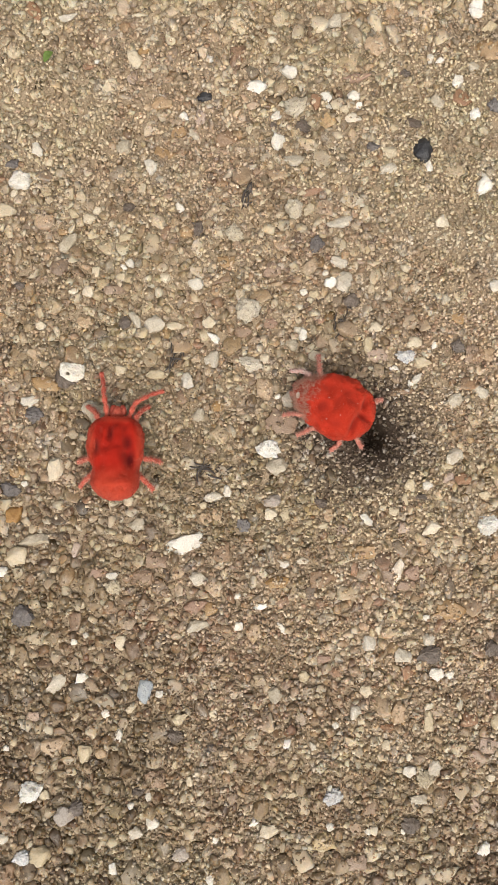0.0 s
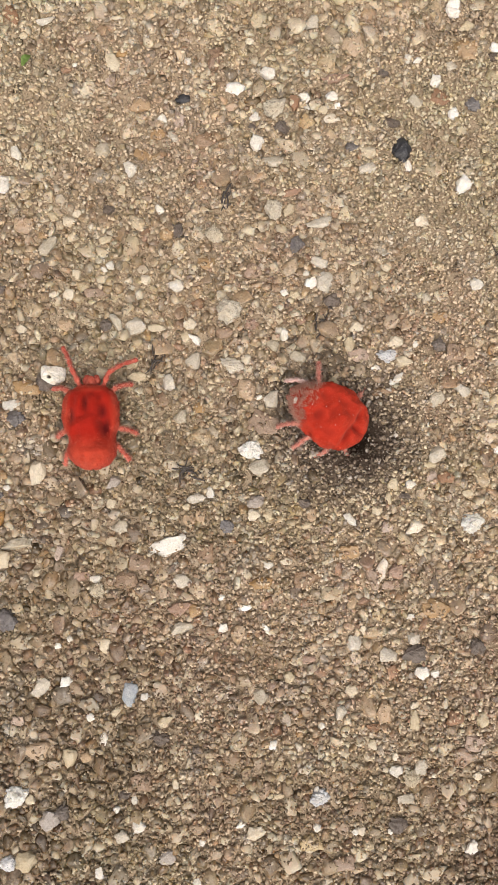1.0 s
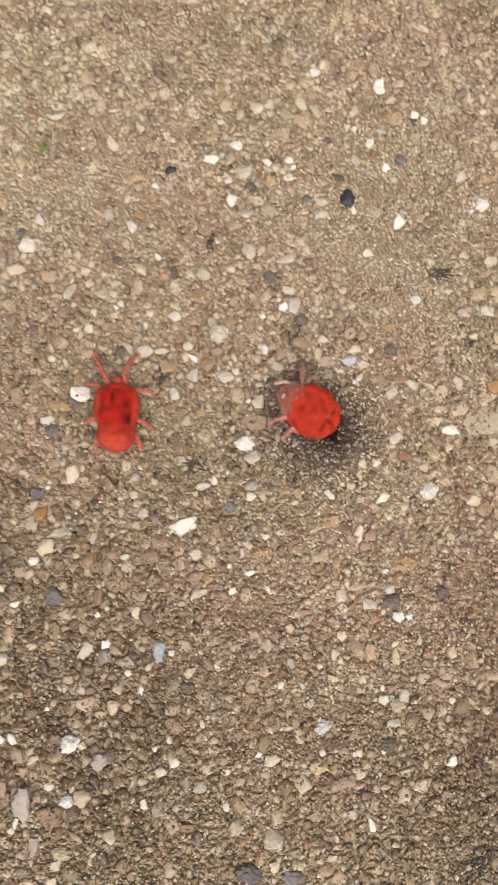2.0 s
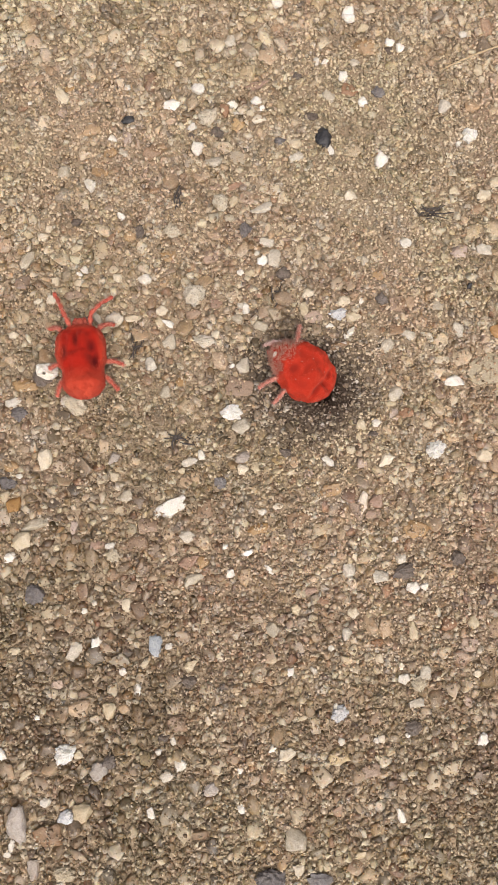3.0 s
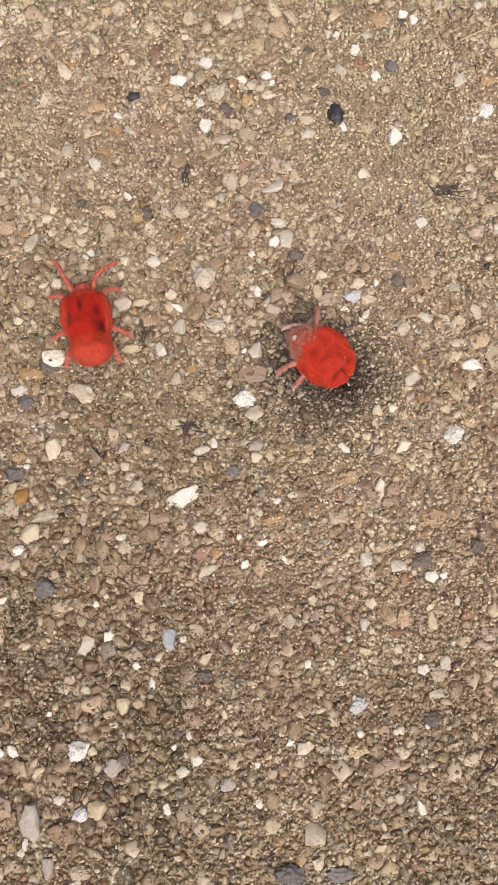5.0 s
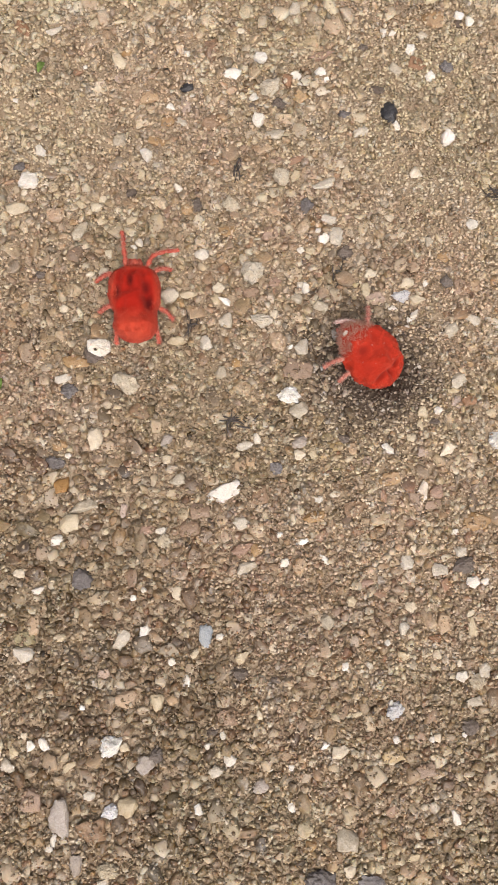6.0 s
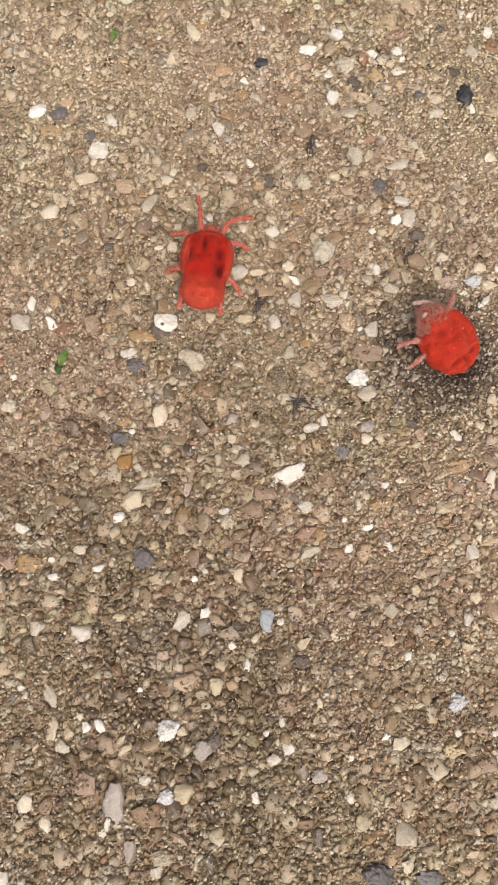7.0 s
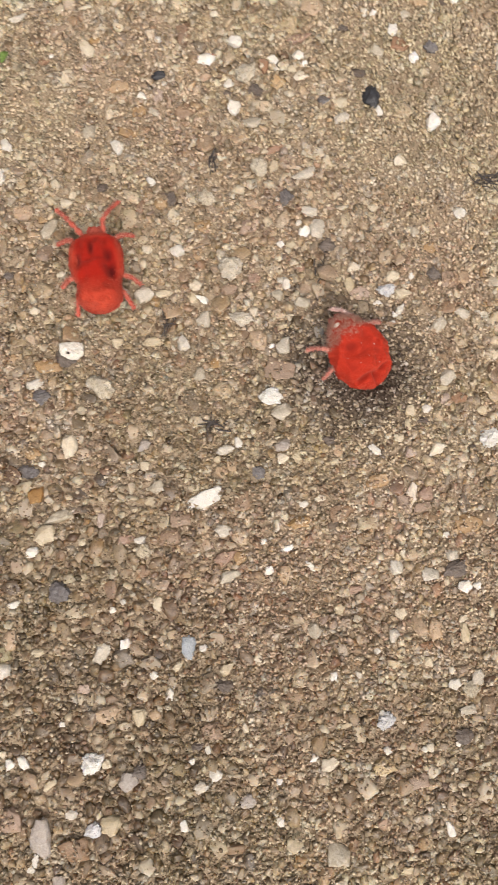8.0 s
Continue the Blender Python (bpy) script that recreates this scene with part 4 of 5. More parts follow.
for place, size in (MID, FAR, NEAR):
    for (x, y, z), (a, b, c) in zip(place.tolist(), size.tolist()):
        stamp(x, y, z, 0.25 * (a + b), 0.46 * c)


for place in DUSTED:
    stamp(*place)


def top_at(x, y):
    z = tops[np.clip(((y - Y0) / CELL).astype(int), 0, tops.shape[0] - 1), np.clip(((x - X0) / CELL).astype(int), 0, tops.shape[1] - 1)]
    return np.maximum(z, height(x, y))


# fine sand over the whole plot
step = 0.40
fx, fy = np.meshgrid(np.arange(X0 + 4, X1 - 4, step), np.arange(Y0 + 4, Y1 - 4, step))
fx = fx.ravel() + rng.uniform(-0.2, 0.2, fx.size)
fy = fy.ravel() + rng.uniform(-0.2, 0.2, fy.size)
d = 0.16 + 0.4 * rng.uniform(0, 1, fx.size) ** 1.4
place, size = settle(np.stack([fx, fy, d], -1), rng, (-0.1, 0.3), (0.6, 1.0))
fill = fineness(fx, fy)
place[:, 2] += -0.07 + (fill - 0.45) * 0.35
lie = rng.uniform(0, 1, len(fx)) < 0.16 + 0.34 * fill
place[lie, 2] = top_at(fx[lie], fy[lie]) + size[lie, 2] * 0.3
joined("fine_sand", place, size, SMALL, FINE, "fine pale sand and silt between the grains", 3, False)

# specks that lie on top of all, thicker where the sand is fine
n = 52000
sx_, sy_ = rng.uniform(X0 + 4, X1 - 4, n), rng.uniform(Y0 + 4, Y1 - 4, n)
keep = rng.uniform(0, 1, n) < 0.45 + 0.55 * fineness(sx_, sy_)
sx_, sy_ = sx_[keep], sy_[keep]
d = 0.08 + 0.22 * rng.uniform(0, 1, len(sx_)) ** 2
place, size = settle(np.stack([sx_, sy_, d], -1), rng, (0.2, 0.4), (0.7, 1.0))
place[:, 2] = top_at(sx_, sy_) + 0.3 * size[:, 2]
joined("loose_specks", place, size, TINY, SPECK, "tiny pale specks of sand strewn on top", 4, False)

# round cream grains between the specks, in loose clusters
n = 32000
px_, py_ = rng.uniform(X0 + 4, X1 - 4, n), rng.uniform(Y0 + 4, Y1 - 4, n)
cluster = 0.5 + 0.3 * np.sin(0.55 * px_ + 1.7 * np.sin(0.31 * py_)) + 0.3 * np.sin(0.48 * py_ + 1.5 * np.sin(0.37 * px_ + 2))
keep = rng.uniform(0, 1, n) < 0.15 + cluster
px_, py_ = px_[keep], py_[keep]
d = 0.20 + 0.38 * rng.uniform(0, 1, len(px_)) ** 2
place, size = settle(np.stack([px_, py_, d], -1), rng, (0.2, 0.4), (0.7, 0.9))
place[:, 2] = top_at(px_, py_) - 0.1 * size[:, 2]
joined("cream_sand", place, size, BIG, CREAM, "small cream and off-white quartz grains", 5, False)

# ---- velvet mites ----
def velvet(name, a, b, tip, bare=None, patch=420.0):
    mat, nt, bsdf = nodes_of(name, 0.85, 0.15)
    big, small = noise_tex(nt, patch, 3.0, 0.55, True), noise_tex(nt, 4200.0, 3.0, 0.7, True)
    col = mixcol(nt, remap(nt, big, 0.3, 0.7), a, b)
    col = mixcol(nt, remap(nt, small, 0.35, 0.75, 0.0, 0.55), col, tip)
    # dark tint that stands for the shade in the body's folds
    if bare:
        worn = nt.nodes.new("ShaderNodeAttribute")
        worn.attribute_name = "fold_shade"
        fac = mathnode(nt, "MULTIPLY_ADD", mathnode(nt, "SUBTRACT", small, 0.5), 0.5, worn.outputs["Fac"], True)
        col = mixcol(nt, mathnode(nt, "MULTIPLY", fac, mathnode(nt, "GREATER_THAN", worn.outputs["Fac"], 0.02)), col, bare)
        shaggy = nt.nodes.new("ShaderNodeAttribute")
        shaggy.attribute_name = "long_pile"
        col = mixcol(nt, shaggy.outputs["Fac"], col, (0.54, 0.072, 0.034))
    nt.links.new(col, bsdf.inputs["Base Color"])
    bsdf.inputs["Sheen Weight"].default_value = 0.28
    bsdf.inputs["Sheen Roughness"].default_value = 0.5
    bsdf.inputs["Sheen Tint"].default_value = (1.0, 0.34, 0.24, 1)
    bump(nt, bsdf, small, 0.8, 0.00012)
    return mat


# painted shade of the folds, used by both bodies
FOLD_SHADE = (0.075, 0.002, 0.002)
VELVET = velvet("red_velvet", (0.29, 0.008, 0.004), (0.37, 0.013, 0.005), (0.45, 0.024, 0.009), FOLD_SHADE)
SKIN = velvet("orange_red_velvet", (0.38, 0.020, 0.008), (0.45, 0.030, 0.012), (0.52, 0.048, 0.020), FOLD_SHADE)
PILE = velvet("red_pile", (0.31, 0.010, 0.005), (0.39, 0.016, 0.006), (0.47, 0.032, 0.012))
FRINGE = velvet("orange_fringe", (0.46, 0.052, 0.026), (0.53, 0.08, 0.044), (0.62, 0.145, 0.09))
COAT = velvet("orange_red_pile", (0.44, 0.028, 0.011), (0.52, 0.044, 0.018), (0.60, 0.078, 0.036))
LIMB = velvet("coral_limb", (0.30, 0.026, 0.018), (0.55, 0.085, 0.05), (0.70, 0.26, 0.18), None, 1300.0)
PALE = velvet("pale_limb", (0.34, 0.08, 0.055), (0.50, 0.17, 0.12), (0.64, 0.34, 0.27), None, 1300.0)
DUSTY = velvet("dusty_limb", (0.70, 0.58, 0.52), (0.56, 0.26, 0.21), (0.84, 0.76, 0.70), None, 1300.0)
BRISTLE = velvet("dusty_bristle", (0.50, 0.19, 0.12), (0.56, 0.32, 0.24), (0.66, 0.50, 0.40), None, 1300.0)
LIMB_HAIR = velvet("coral_hairs", (0.58, 0.17, 0.115), (0.66, 0.28, 0.20), (0.80, 0.46, 0.37), None, 1300.0)
PALE_HAIR = velvet("pale_hairs", (0.46, 0.21, 0.16), (0.58, 0.33, 0.26), (0.72, 0.50, 0.42), None, 1300.0)
EYE = nodes_of("mite_eye", 0.2, 0.5)[0]
EYE.node_tree.nodes["Principled BSDF"].inputs["Base Color"].default_value = (0.02, 0.004, 0.004, 1)


def tube(bm, points, radii, sides=8):
    """A rounded limb along the points, with a radius at each."""
    rings = []
    pts = [Vector(p) for p in points]
    for i, (p, r) in enumerate(zip(pts, radii)):
        way = (pts[min(i + 1, len(pts) - 1)] - pts[max(i - 1, 0)]).normalized()
        side = way.cross(Vector((0, 0, 1)))
        if side.length < 0.05:
            side = way.cross(Vector((1, 0, 0)))
        side.normalize()
        up = side.cross(way)
        rings.append([bm.verts.new(p + (side * math.cos(a) + up * math.sin(a)) * r)
                      for a in (2 * math.pi * k / sides for k in range(sides))])
    for a, b in zip(rings, rings[1:]):
        for k in range(sides):
            bm.faces.new((a[k], a[(k + 1) % sides], b[(k + 1) % sides], b[k]))
    bm.faces.new(rings[0][::-1])
    bm.faces.new(rings[-1])


def part(name, bm, material, parent, label="", smooth=True):
    """Links a bmesh (in mm) as one mesh object under a thing or part."""
    for v in bm.verts:
        v.co *= MM
    bmesh.ops.recalc_face_normals(bm, faces=bm.faces[:])
    me = bpy.data.meshes.new(name)
    bm.to_mesh(me)
    bm.free()
    me.materials.append(material)
    if smooth:
        me.shade_smooth()
    ob = new(name, me)
    ob.parent = parent
    return tagged(ob, label)


def profile(s, knots):
    for (a, va), (b, vb) in zip(knots, knots[1:]):
        if s <= b:
            k = (s - a) / (b - a)
            k = k * k * (3 - 2 * k)
            return va + (vb - va) * k
    return knots[-1][1]


def body_grid(length, widths, heights, mid, dents, bow=2.3, square=2.6, lumpy=0.09, around=88, along=84):
    """Points of the plump body, from the head end (+y) to the rear, with soft dents pressed in from above."""
    rows = []
    for i in range(along + 1):
        s = 0.5 - 0.5 * math.cos(math.pi * i / along)
        y = length * (0.5 - s)
        edge = (1 - abs(2 * s - 1) ** square) ** 0.44
        w, h = profile(s, widths) * edge, profile(s, heights) * edge
        ring = []
        for k in range(around):
            a = 2 * math.pi * k / around
            c, d = math.cos(a), math.sin(a)
            x = w * math.copysign(abs(c) ** (2 / bow), c)
            z = h * math.copysign(abs(d) ** (2 / 2.1), d) * (1.0 if d > 0 else 0.62)
            p = Vector((x, y, mid + z))
            if d > 0:
                for dx, dy, rx, ry, deep in dents:
                    q = ((x - dx) / rx) ** 2 + ((y - dy) / ry) ** 2
                    p.z -= deep * math.exp(-q) * min(1, d * 1.6)
            p += Vector((c, 0, d)) * lumpy * noise.fractal(p * 0.62, 0.8, 2.0, 3)
            ring.append(p)
        rows.append(ring)
    return rows


def grid_mesh(rows):
    bm = bmesh.new()
    vs = [[bm.verts.new(p) for p in ring] for ring in rows[1:-1]]
    n = len(rows[0])
    for a, b in zip(vs, vs[1:]):
        for k in range(n):
            bm.faces.new((a[k], a[(k + 1) % n], b[(k + 1) % n], b[k]))
    for ring, cap in ((vs[0], rows[0]), (vs[-1], rows[-1])):
        top = bm.verts.new(sum(cap, Vector()) / n)
        for k in range(n):
            bm.faces.new((ring[k], ring[(k + 1) % n], top))
    return bm


def coat(rows, count, length, seed, keep=lambda p: True, lean=0.5, thick=0.028, back=-0.6):
    """Short hairs over a body grid: slim three-sided spikes that lean to the rear."""
    r = random.Random(seed)
    bm = bmesh.new()
    n, m, made = len(rows[0]), len(rows), 0
    while made < count:
        i, k = r.randrange(1, m - 2), r.randrange(n)
        u, v = r.random(), r.random()
        p00, p01, p10 = rows[i][k], rows[i][(k + 1) % n], rows[i + 1][k]
        area = (p01 - p00).cross(p10 - p00)
        if area.length < 1e-6 or r.random() > area.length * 14:
            continue
        p = p00 + (p01 - p00) * u + (p10 - p00) * v
        if not keep(p):
            continue
        nor = area.normalized()
        if nor.dot(Vector((p.x, p.y * 0.4, p.z - 2.2))) < 0:
            nor = -nor
        tuft = noise.noise_vector(p * 1.3)
        if r.random() < -1.6 * noise.noise(p * 1.7 + Vector((7, 3, 5))):
            continue
        way = (nor + tuft * 0.8 + Vector((r.gauss(0, 0.3), back * lean + r.gauss(0, 0.3), r.gauss(0, 0.2)))).normalized()
        tip = p + way * length * r.uniform(0.6, 1.25)
        side = way.cross(Vector((r.gauss(0, 1), r.gauss(0, 1), r.gauss(0, 1)))).normalized() * thick
        other = way.cross(side)
        foot = p - nor * 0.03
        q = [bm.verts.new(foot + side), bm.verts.new(foot - side * 0.5 + other * 0.87), bm.verts.new(foot - side * 0.5 - other * 0.87), bm.verts.new(tip)]
        bm.faces.new((q[0], q[1], q[3]))
        bm.faces.new((q[1], q[2], q[3]))
        bm.faces.new((q[2], q[0], q[3]))
        made += 1
    return bm


def leg_mesh(reach, rise, drop, r0, seed, curl=0.0):
    """A leg that starts at its hip, goes out along +y, and bends at two knees; with swollen joints and short hairs."""
    r = random.Random(seed)
    pts, rad = [], []
    n, x, y = 44, 0.0, 0.0
    first, second = r.uniform(0.34, 0.42), r.uniform(0.64, 0.72)
    for i in range(n + 1):
        s = i / n
        turn = curl * (min(1, max(0, (s - first + 0.06) / 0.12)) + 0.7 * min(1, max(0, (s - second + 0.05) / 0.1))) + 0.07 * math.sin(11 * s + seed)
        z = rise * math.sin(math.pi * min(1, s * 1.15)) - drop * s ** 1.6 + 0.06 * math.sin(13 * s + seed)
        bulge = 0.70 + 0.48 * abs(math.sin(s * math.pi * 5.5 + 0.5)) + 0.22 * math.exp(-((s - 0.9) / 0.08) ** 2) + r.uniform(-0.06, 0.06)
        pts.append(Vector((x, y, z)))
        rad.append(r0 * (1.02 - 0.36 * s) * bulge * (0.5 if i == n else 1))
        x, y = x + math.sin(turn) * reach / n, y + math.cos(turn) * reach / n
    bm = bmesh.new()
    tube(bm, pts, rad, 8)
    leg, bm = bm, bmesh.new()
    for _ in range(520):
        i = r.randrange(2, n)
        p, q = pts[i].lerp(pts[i - 1], r.random()), Vector((r.gauss(0, 1), r.gauss(0, 0.3) + 0.5, r.gauss(0, 1))).normalized()
        a = p + q * rad[i] * 0.7
        side = q.cross(Vector((r.gauss(0, 1), r.gauss(0, 1), r.gauss(0, 1)))).normalized() * 0.028
        t = [bm.verts.new(a + side), bm.verts.new(a - side), bm.verts.new(a + q.cross(side) * 0.9), bm.verts.new(a + q * r.uniform(0.24, 0.48))]
        bm.faces.new((t[0], t[1], t[3]))
        bm.faces.new((t[1], t[2], t[3]))
        bm.faces.new((t[2], t[0], t[3]))
    return leg, bm


# legs: name of the pair, hip (x, y, z), reach, rise, drop, radius
WALKER_LEGS = [
    ("front_leg", (1.05, 3.9, 1.75), 5.6, 0.7, 0.9, 0.28, (0.04, 0.5)),
    ("second_leg", (1.75, 3.2, 1.55), 3.0, 0.8, 1.3, 0.30, (0.45, 0.45)),
    ("third_leg", (1.9, -0.1, 1.45), (2.7, 2.9), 0.7, 1.4, 0.29, 0.16),
    ("hind_leg", (1.8, -1.5, 1.45), (2.9, 2.9), 0.7, 1.4, 0.29, 0.2),
]


def make_legs(thing, spec, seed, limb, special=None):
    legs = {}
    for j, (name, hip, reach, rise, drop, r0, curl) in enumerate(spec):
        for side, sign in (("L", -1), ("R", 1)):
            mat, label = limb, ""
            joint = hip[sign > 0] if isinstance(hip[0], tuple) else hip
            if special and special[0] == side + str(j + 1):
                mat, label = special[1], special[2]
            bend = curl if isinstance(curl, float) else curl[sign > 0]
            limb_bm, hair_bm = leg_mesh(reach if isinstance(reach, float) else reach[sign > 0], rise, drop, r0, seed + j * 2 + (sign > 0), curl=bend * sign)
            leg = part(name, limb_bm, mat, thing, label)
            part("leg_hairs", hair_bm, {LIMB: LIMB_HAIR, PALE: PALE_HAIR}.get(mat, mat), leg)
            legs[side + str(j + 1)] = (leg, (joint[0] * sign, joint[1], joint[2]))
    return legs


def snout(thing, body, y, z, material):
    bm = bmesh.new()
    tube(bm, [(0, y - 0.9, z), (0, y - 0.1, z + 0.1), (0, y + 0.3, z + 0.02), (0, y + 0.6, z - 0.15), (0, y + 0.8, z - 0.4)], [0.7, 0.68, 0.52, 0.34, 0.12], 14)
    cone = part("mouth_cone", bm, material, thing)
    for sx in (-1, 1):
        bm = bmesh.new()
        tube(bm, [(0.45 * sx, y - 0.3, z - 0.25), (0.6 * sx, y + 0.3, z - 0.2), (0.5 * sx, y + 0.75, z - 0.5), (0.35 * sx, y + 0.9, z - 0.9)], [0.34, 0.40, 0.30, 0.1], 10)
        part("palp", bm, material, cone)
        bm = bmesh.new()
        bmesh.ops.create_icosphere(bm, subdivisions=2, radius=0.13, matrix=Matrix.Translation((0.85 * sx, y - 0.25, z + 0.55)))
        part("eye", bm, EYE, body)


fluff = random.Random(12)


def in_dent(p, dents, wide=1.0):
    """Hairs stand thinly where the skin is folded in."""
    deep = max(d * math.exp(-((p.x - x) / (rx * wide)) ** 2 - ((p.y - y) / (ry * wide)) ** 2) for x, y, rx, ry, d in dents)
    return deep > 0.07 + 0.30 * fluff.random()


def shade_folds(body, dents, most):
    """Shade in the folds, put into the colour: how dark, as an attribute of the mesh."""
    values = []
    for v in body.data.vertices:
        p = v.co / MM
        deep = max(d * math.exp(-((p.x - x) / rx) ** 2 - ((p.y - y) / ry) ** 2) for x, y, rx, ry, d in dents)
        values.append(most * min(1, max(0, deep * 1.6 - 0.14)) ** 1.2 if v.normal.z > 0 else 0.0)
    body.data.attributes.new("fold_shade", "FLOAT", "POINT").data.foreach_set("value", values)


def walking_mite():
    thing = new("velvet_mite")
    dents = [(-0.5, 2.5, 0.3, 1.1, 0.75), (-2.05, 1.2, 0.55, 1.1, 0.65), (1.35, 1.5, 0.6, 1.1, 0.65), (1.2, 0.2, 0.6, 0.7, 0.5), (-1.0, 1.1, 0.6, 0.45, 0.3), (0.35, 1.3, 0.5, 0.4, 0.22),
             (1.6, -0.3, 0.7, 1.2, 0.75), (1.1, 3.1, 0.45, 0.6, 0.4), (-0.2, -2.3, 0.7, 0.45, 0.22), (-1.2, -0.9, 0.5, 1.0, 0.3),
             (0.9, -1.7, 0.6, 0.6, 0.2), (-1.7, 2.9, 0.4, 0.6, 0.3),
             (-0.75, -3.3, 0.22, 0.22, 0.2), (0.2, -3.4, 0.22, 0.22, 0.2), (1.0, -3.3, 0.22, 0.22, 0.2)]
    rows = body_grid(9.1, [(0, 2.6), (0.1, 2.85), (0.28, 3.02), (0.48, 2.9), (0.63, 2.45), (0.7, 2.42), (0.84, 2.62), (0.93, 2.52), (1, 2.25)],
                     [(0, 1.5), (0.2, 2.0), (0.45, 2.2), (0.63, 2.05), (0.8, 2.25), (1, 1.9)], 2.35, dents, 2.6, 4.8, 0.16)
    body = part("body", grid_mesh(rows), VELVET, thing, "deep red velvet body with dark furrows")
    shade_folds(body, dents, 1.0)
    body.data.attributes.new("long_pile", "FLOAT", "POINT").data.foreach_set("value", [min(1, max(0, (-0.7 - v.co.y / MM) / 3.2, 1.0 * (abs(v.co.x) / MM - 2.0), 0.9 * (v.co.y / MM - 3.6))) for v in body.data.vertices])
    part("velvet_coat", coat(rows, 15000, 0.11, 5, lambda p: not in_dent(p, dents)), PILE, body, "dense short orange-red hairs")
    part("rear_fringe", coat(rows, 10000, 0.2, 6, lambda p: p.y < -0.6 - 3.2 * fluff.random() or abs(p.x) > 2.0 and p.z < 3.5 or p.y > 4.2), FRINGE, body)
    snout(thing, body, 4.75, 1.9, LIMB)
    legs = make_legs(thing, WALKER_LEGS, 20, LIMB)
    tagged(thing, "bright red velvet mite walking over the sand", "mite", "velvet mites")
    return thing, legs


DIGGER_LEGS = [
    ("front_leg", ((2.2, 1.8, -0.3), (1.2, 2.8, -0.3)), (3.1, 3.3), 0.5, 0.7, 0.29, (0.25, -0.6)),
    ("second_leg", ((2.5, 0.2, -0.5), (1.8, 2.3, -0.1)), (2.9, 3.1), 0.5, 1.1, 0.28, 0.2),
    ("third_leg", (2.1, -1.1, -0.8), 3.3, 0.3, 0.8, 0.34, -0.9),
    ("hind_leg", (1.7, -1.6, -0.8), (3.7, 3.8), 0.3, 0.8, 0.34, -0.3),
]


def digging_mite():
    thing = new("velvet_mite")
    dents = [(-0.8, 1.4, 0.9, 0.7, 0.85), (1.4, 1.6, 0.8, 0.8, 0.5), (-1.9, -0.6, 0.7, 1.0, 0.5), (1.7, -0.7, 0.6, 1.1, 0.5),
             (-1.3, -2.5, 1.0, 0.4, 0.9), (1.2, -2.8, 0.9, 0.35, 0.8), (0.2, 0.2, 1.5, 0.5, 0.45), (-0.1, -3.2, 0.4, 0.9, 0.9), (0.9, -1.4, 0.5, 0.9, 0.4)]
    rows = body_grid(9.3, [(0, 1.6), (0.15, 2.35), (0.35, 3.1), (0.6, 3.5), (0.8, 3.4), (0.92, 3.2), (1, 2.9)],
                     [(0, 1.3), (0.3, 2.1), (0.6, 2.5), (1, 2.0)], 0.0, dents, 2.15, 3.0, 0.30)
    body = part("body", grid_mesh(rows), SKIN, thing, "plump orange-red velvet body with shallow dents")
    shade_folds(body, dents, 0.55)
    part("velvet_coat", coat(rows, 20000, 0.16, 8, lambda p: not in_dent(p, dents)), COAT, body, "dense short orange-red hairs")
    part("dusty_bristles", coat(rows, 2200, 0.6, 9, lambda p: p.y > 1.9 + 2.0 * fluff.random() and p.z > -0.5, 0.5, 0.022, 0.7), BRISTLE, body, "long dust-covered bristles round the head")
    snout(thing, body, 4.0, 0.0, PALE)
    r = random.Random(4)
    for gx_, gy_, gz_, rr in ((-0.55, 4.2, 0.75, 0.3), (0.3, 1.2, 2.22, 0.05), (1.5, 0.2, 2.2, 0.04), (-1.0, -0.6, 2.4, 0.045), (0.9, -1.9, 2.35, 0.04), (-0.2, 2.6, 1.85, 0.05), (-1.9, 0.6, 2.0, 0.04), (0.2, -0.4, 2.55, 0.04)):
        bm = bmesh.new()
        bmesh.ops.create_icosphere(bm, subdivisions=1, radius=rr, matrix=Matrix.Translation((gx_, gy_, gz_)) @ Matrix.Diagonal((1.3, 1, 0.8, 1)))
        for v in bm.verts:
            v.co += Vector((r.uniform(-1, 1), r.uniform(-1, 1), r.uniform(-1, 1))) * rr * 0.15
        part("clinging_grain", bm, STONE["white"][0], thing, "pale sand grain stuck to the hairs", False)
    legs = make_legs(thing, DIGGER_LEGS, 40, PALE, ("R1", DUSTY, "long front leg pale with dust"))
    tagged(thing, "plump red velvet mite with a dusty head backing into its burrow", "mite", "velvet mites")
    return thing, legs


walker, walker_legs = walking_mite()
digger, digger_legs = digging_mite()

# ---- plant bits and dark fibres ----
def plain(name, a, b, rough=0.6):
    mat, nt, bsdf = nodes_of(name, rough, 0.3)
    nt.links.new(mixcol(nt, remap(nt, noise_tex(nt, 1500.0, 4.0), 0.3, 0.7), a, b), bsdf.inputs["Base Color"])
    return mat


LEAF = plain("green_leaf", (0.15, 0.25, 0.045), (0.25, 0.36, 0.10), 0.5)
LEAF_DARK = plain("dark_green_leaf", (0.08, 0.15, 0.05), (0.13, 0.22, 0.08), 0.5)
FIBRE = plain("dark_fibre", (0.045, 0.037, 0.033), (0.09, 0.075, 0.065), 0.7)
STRAW = plain("dry_straw", (0.42, 0.30, 0.17), (0.55, 0.42, 0.26), 0.6)


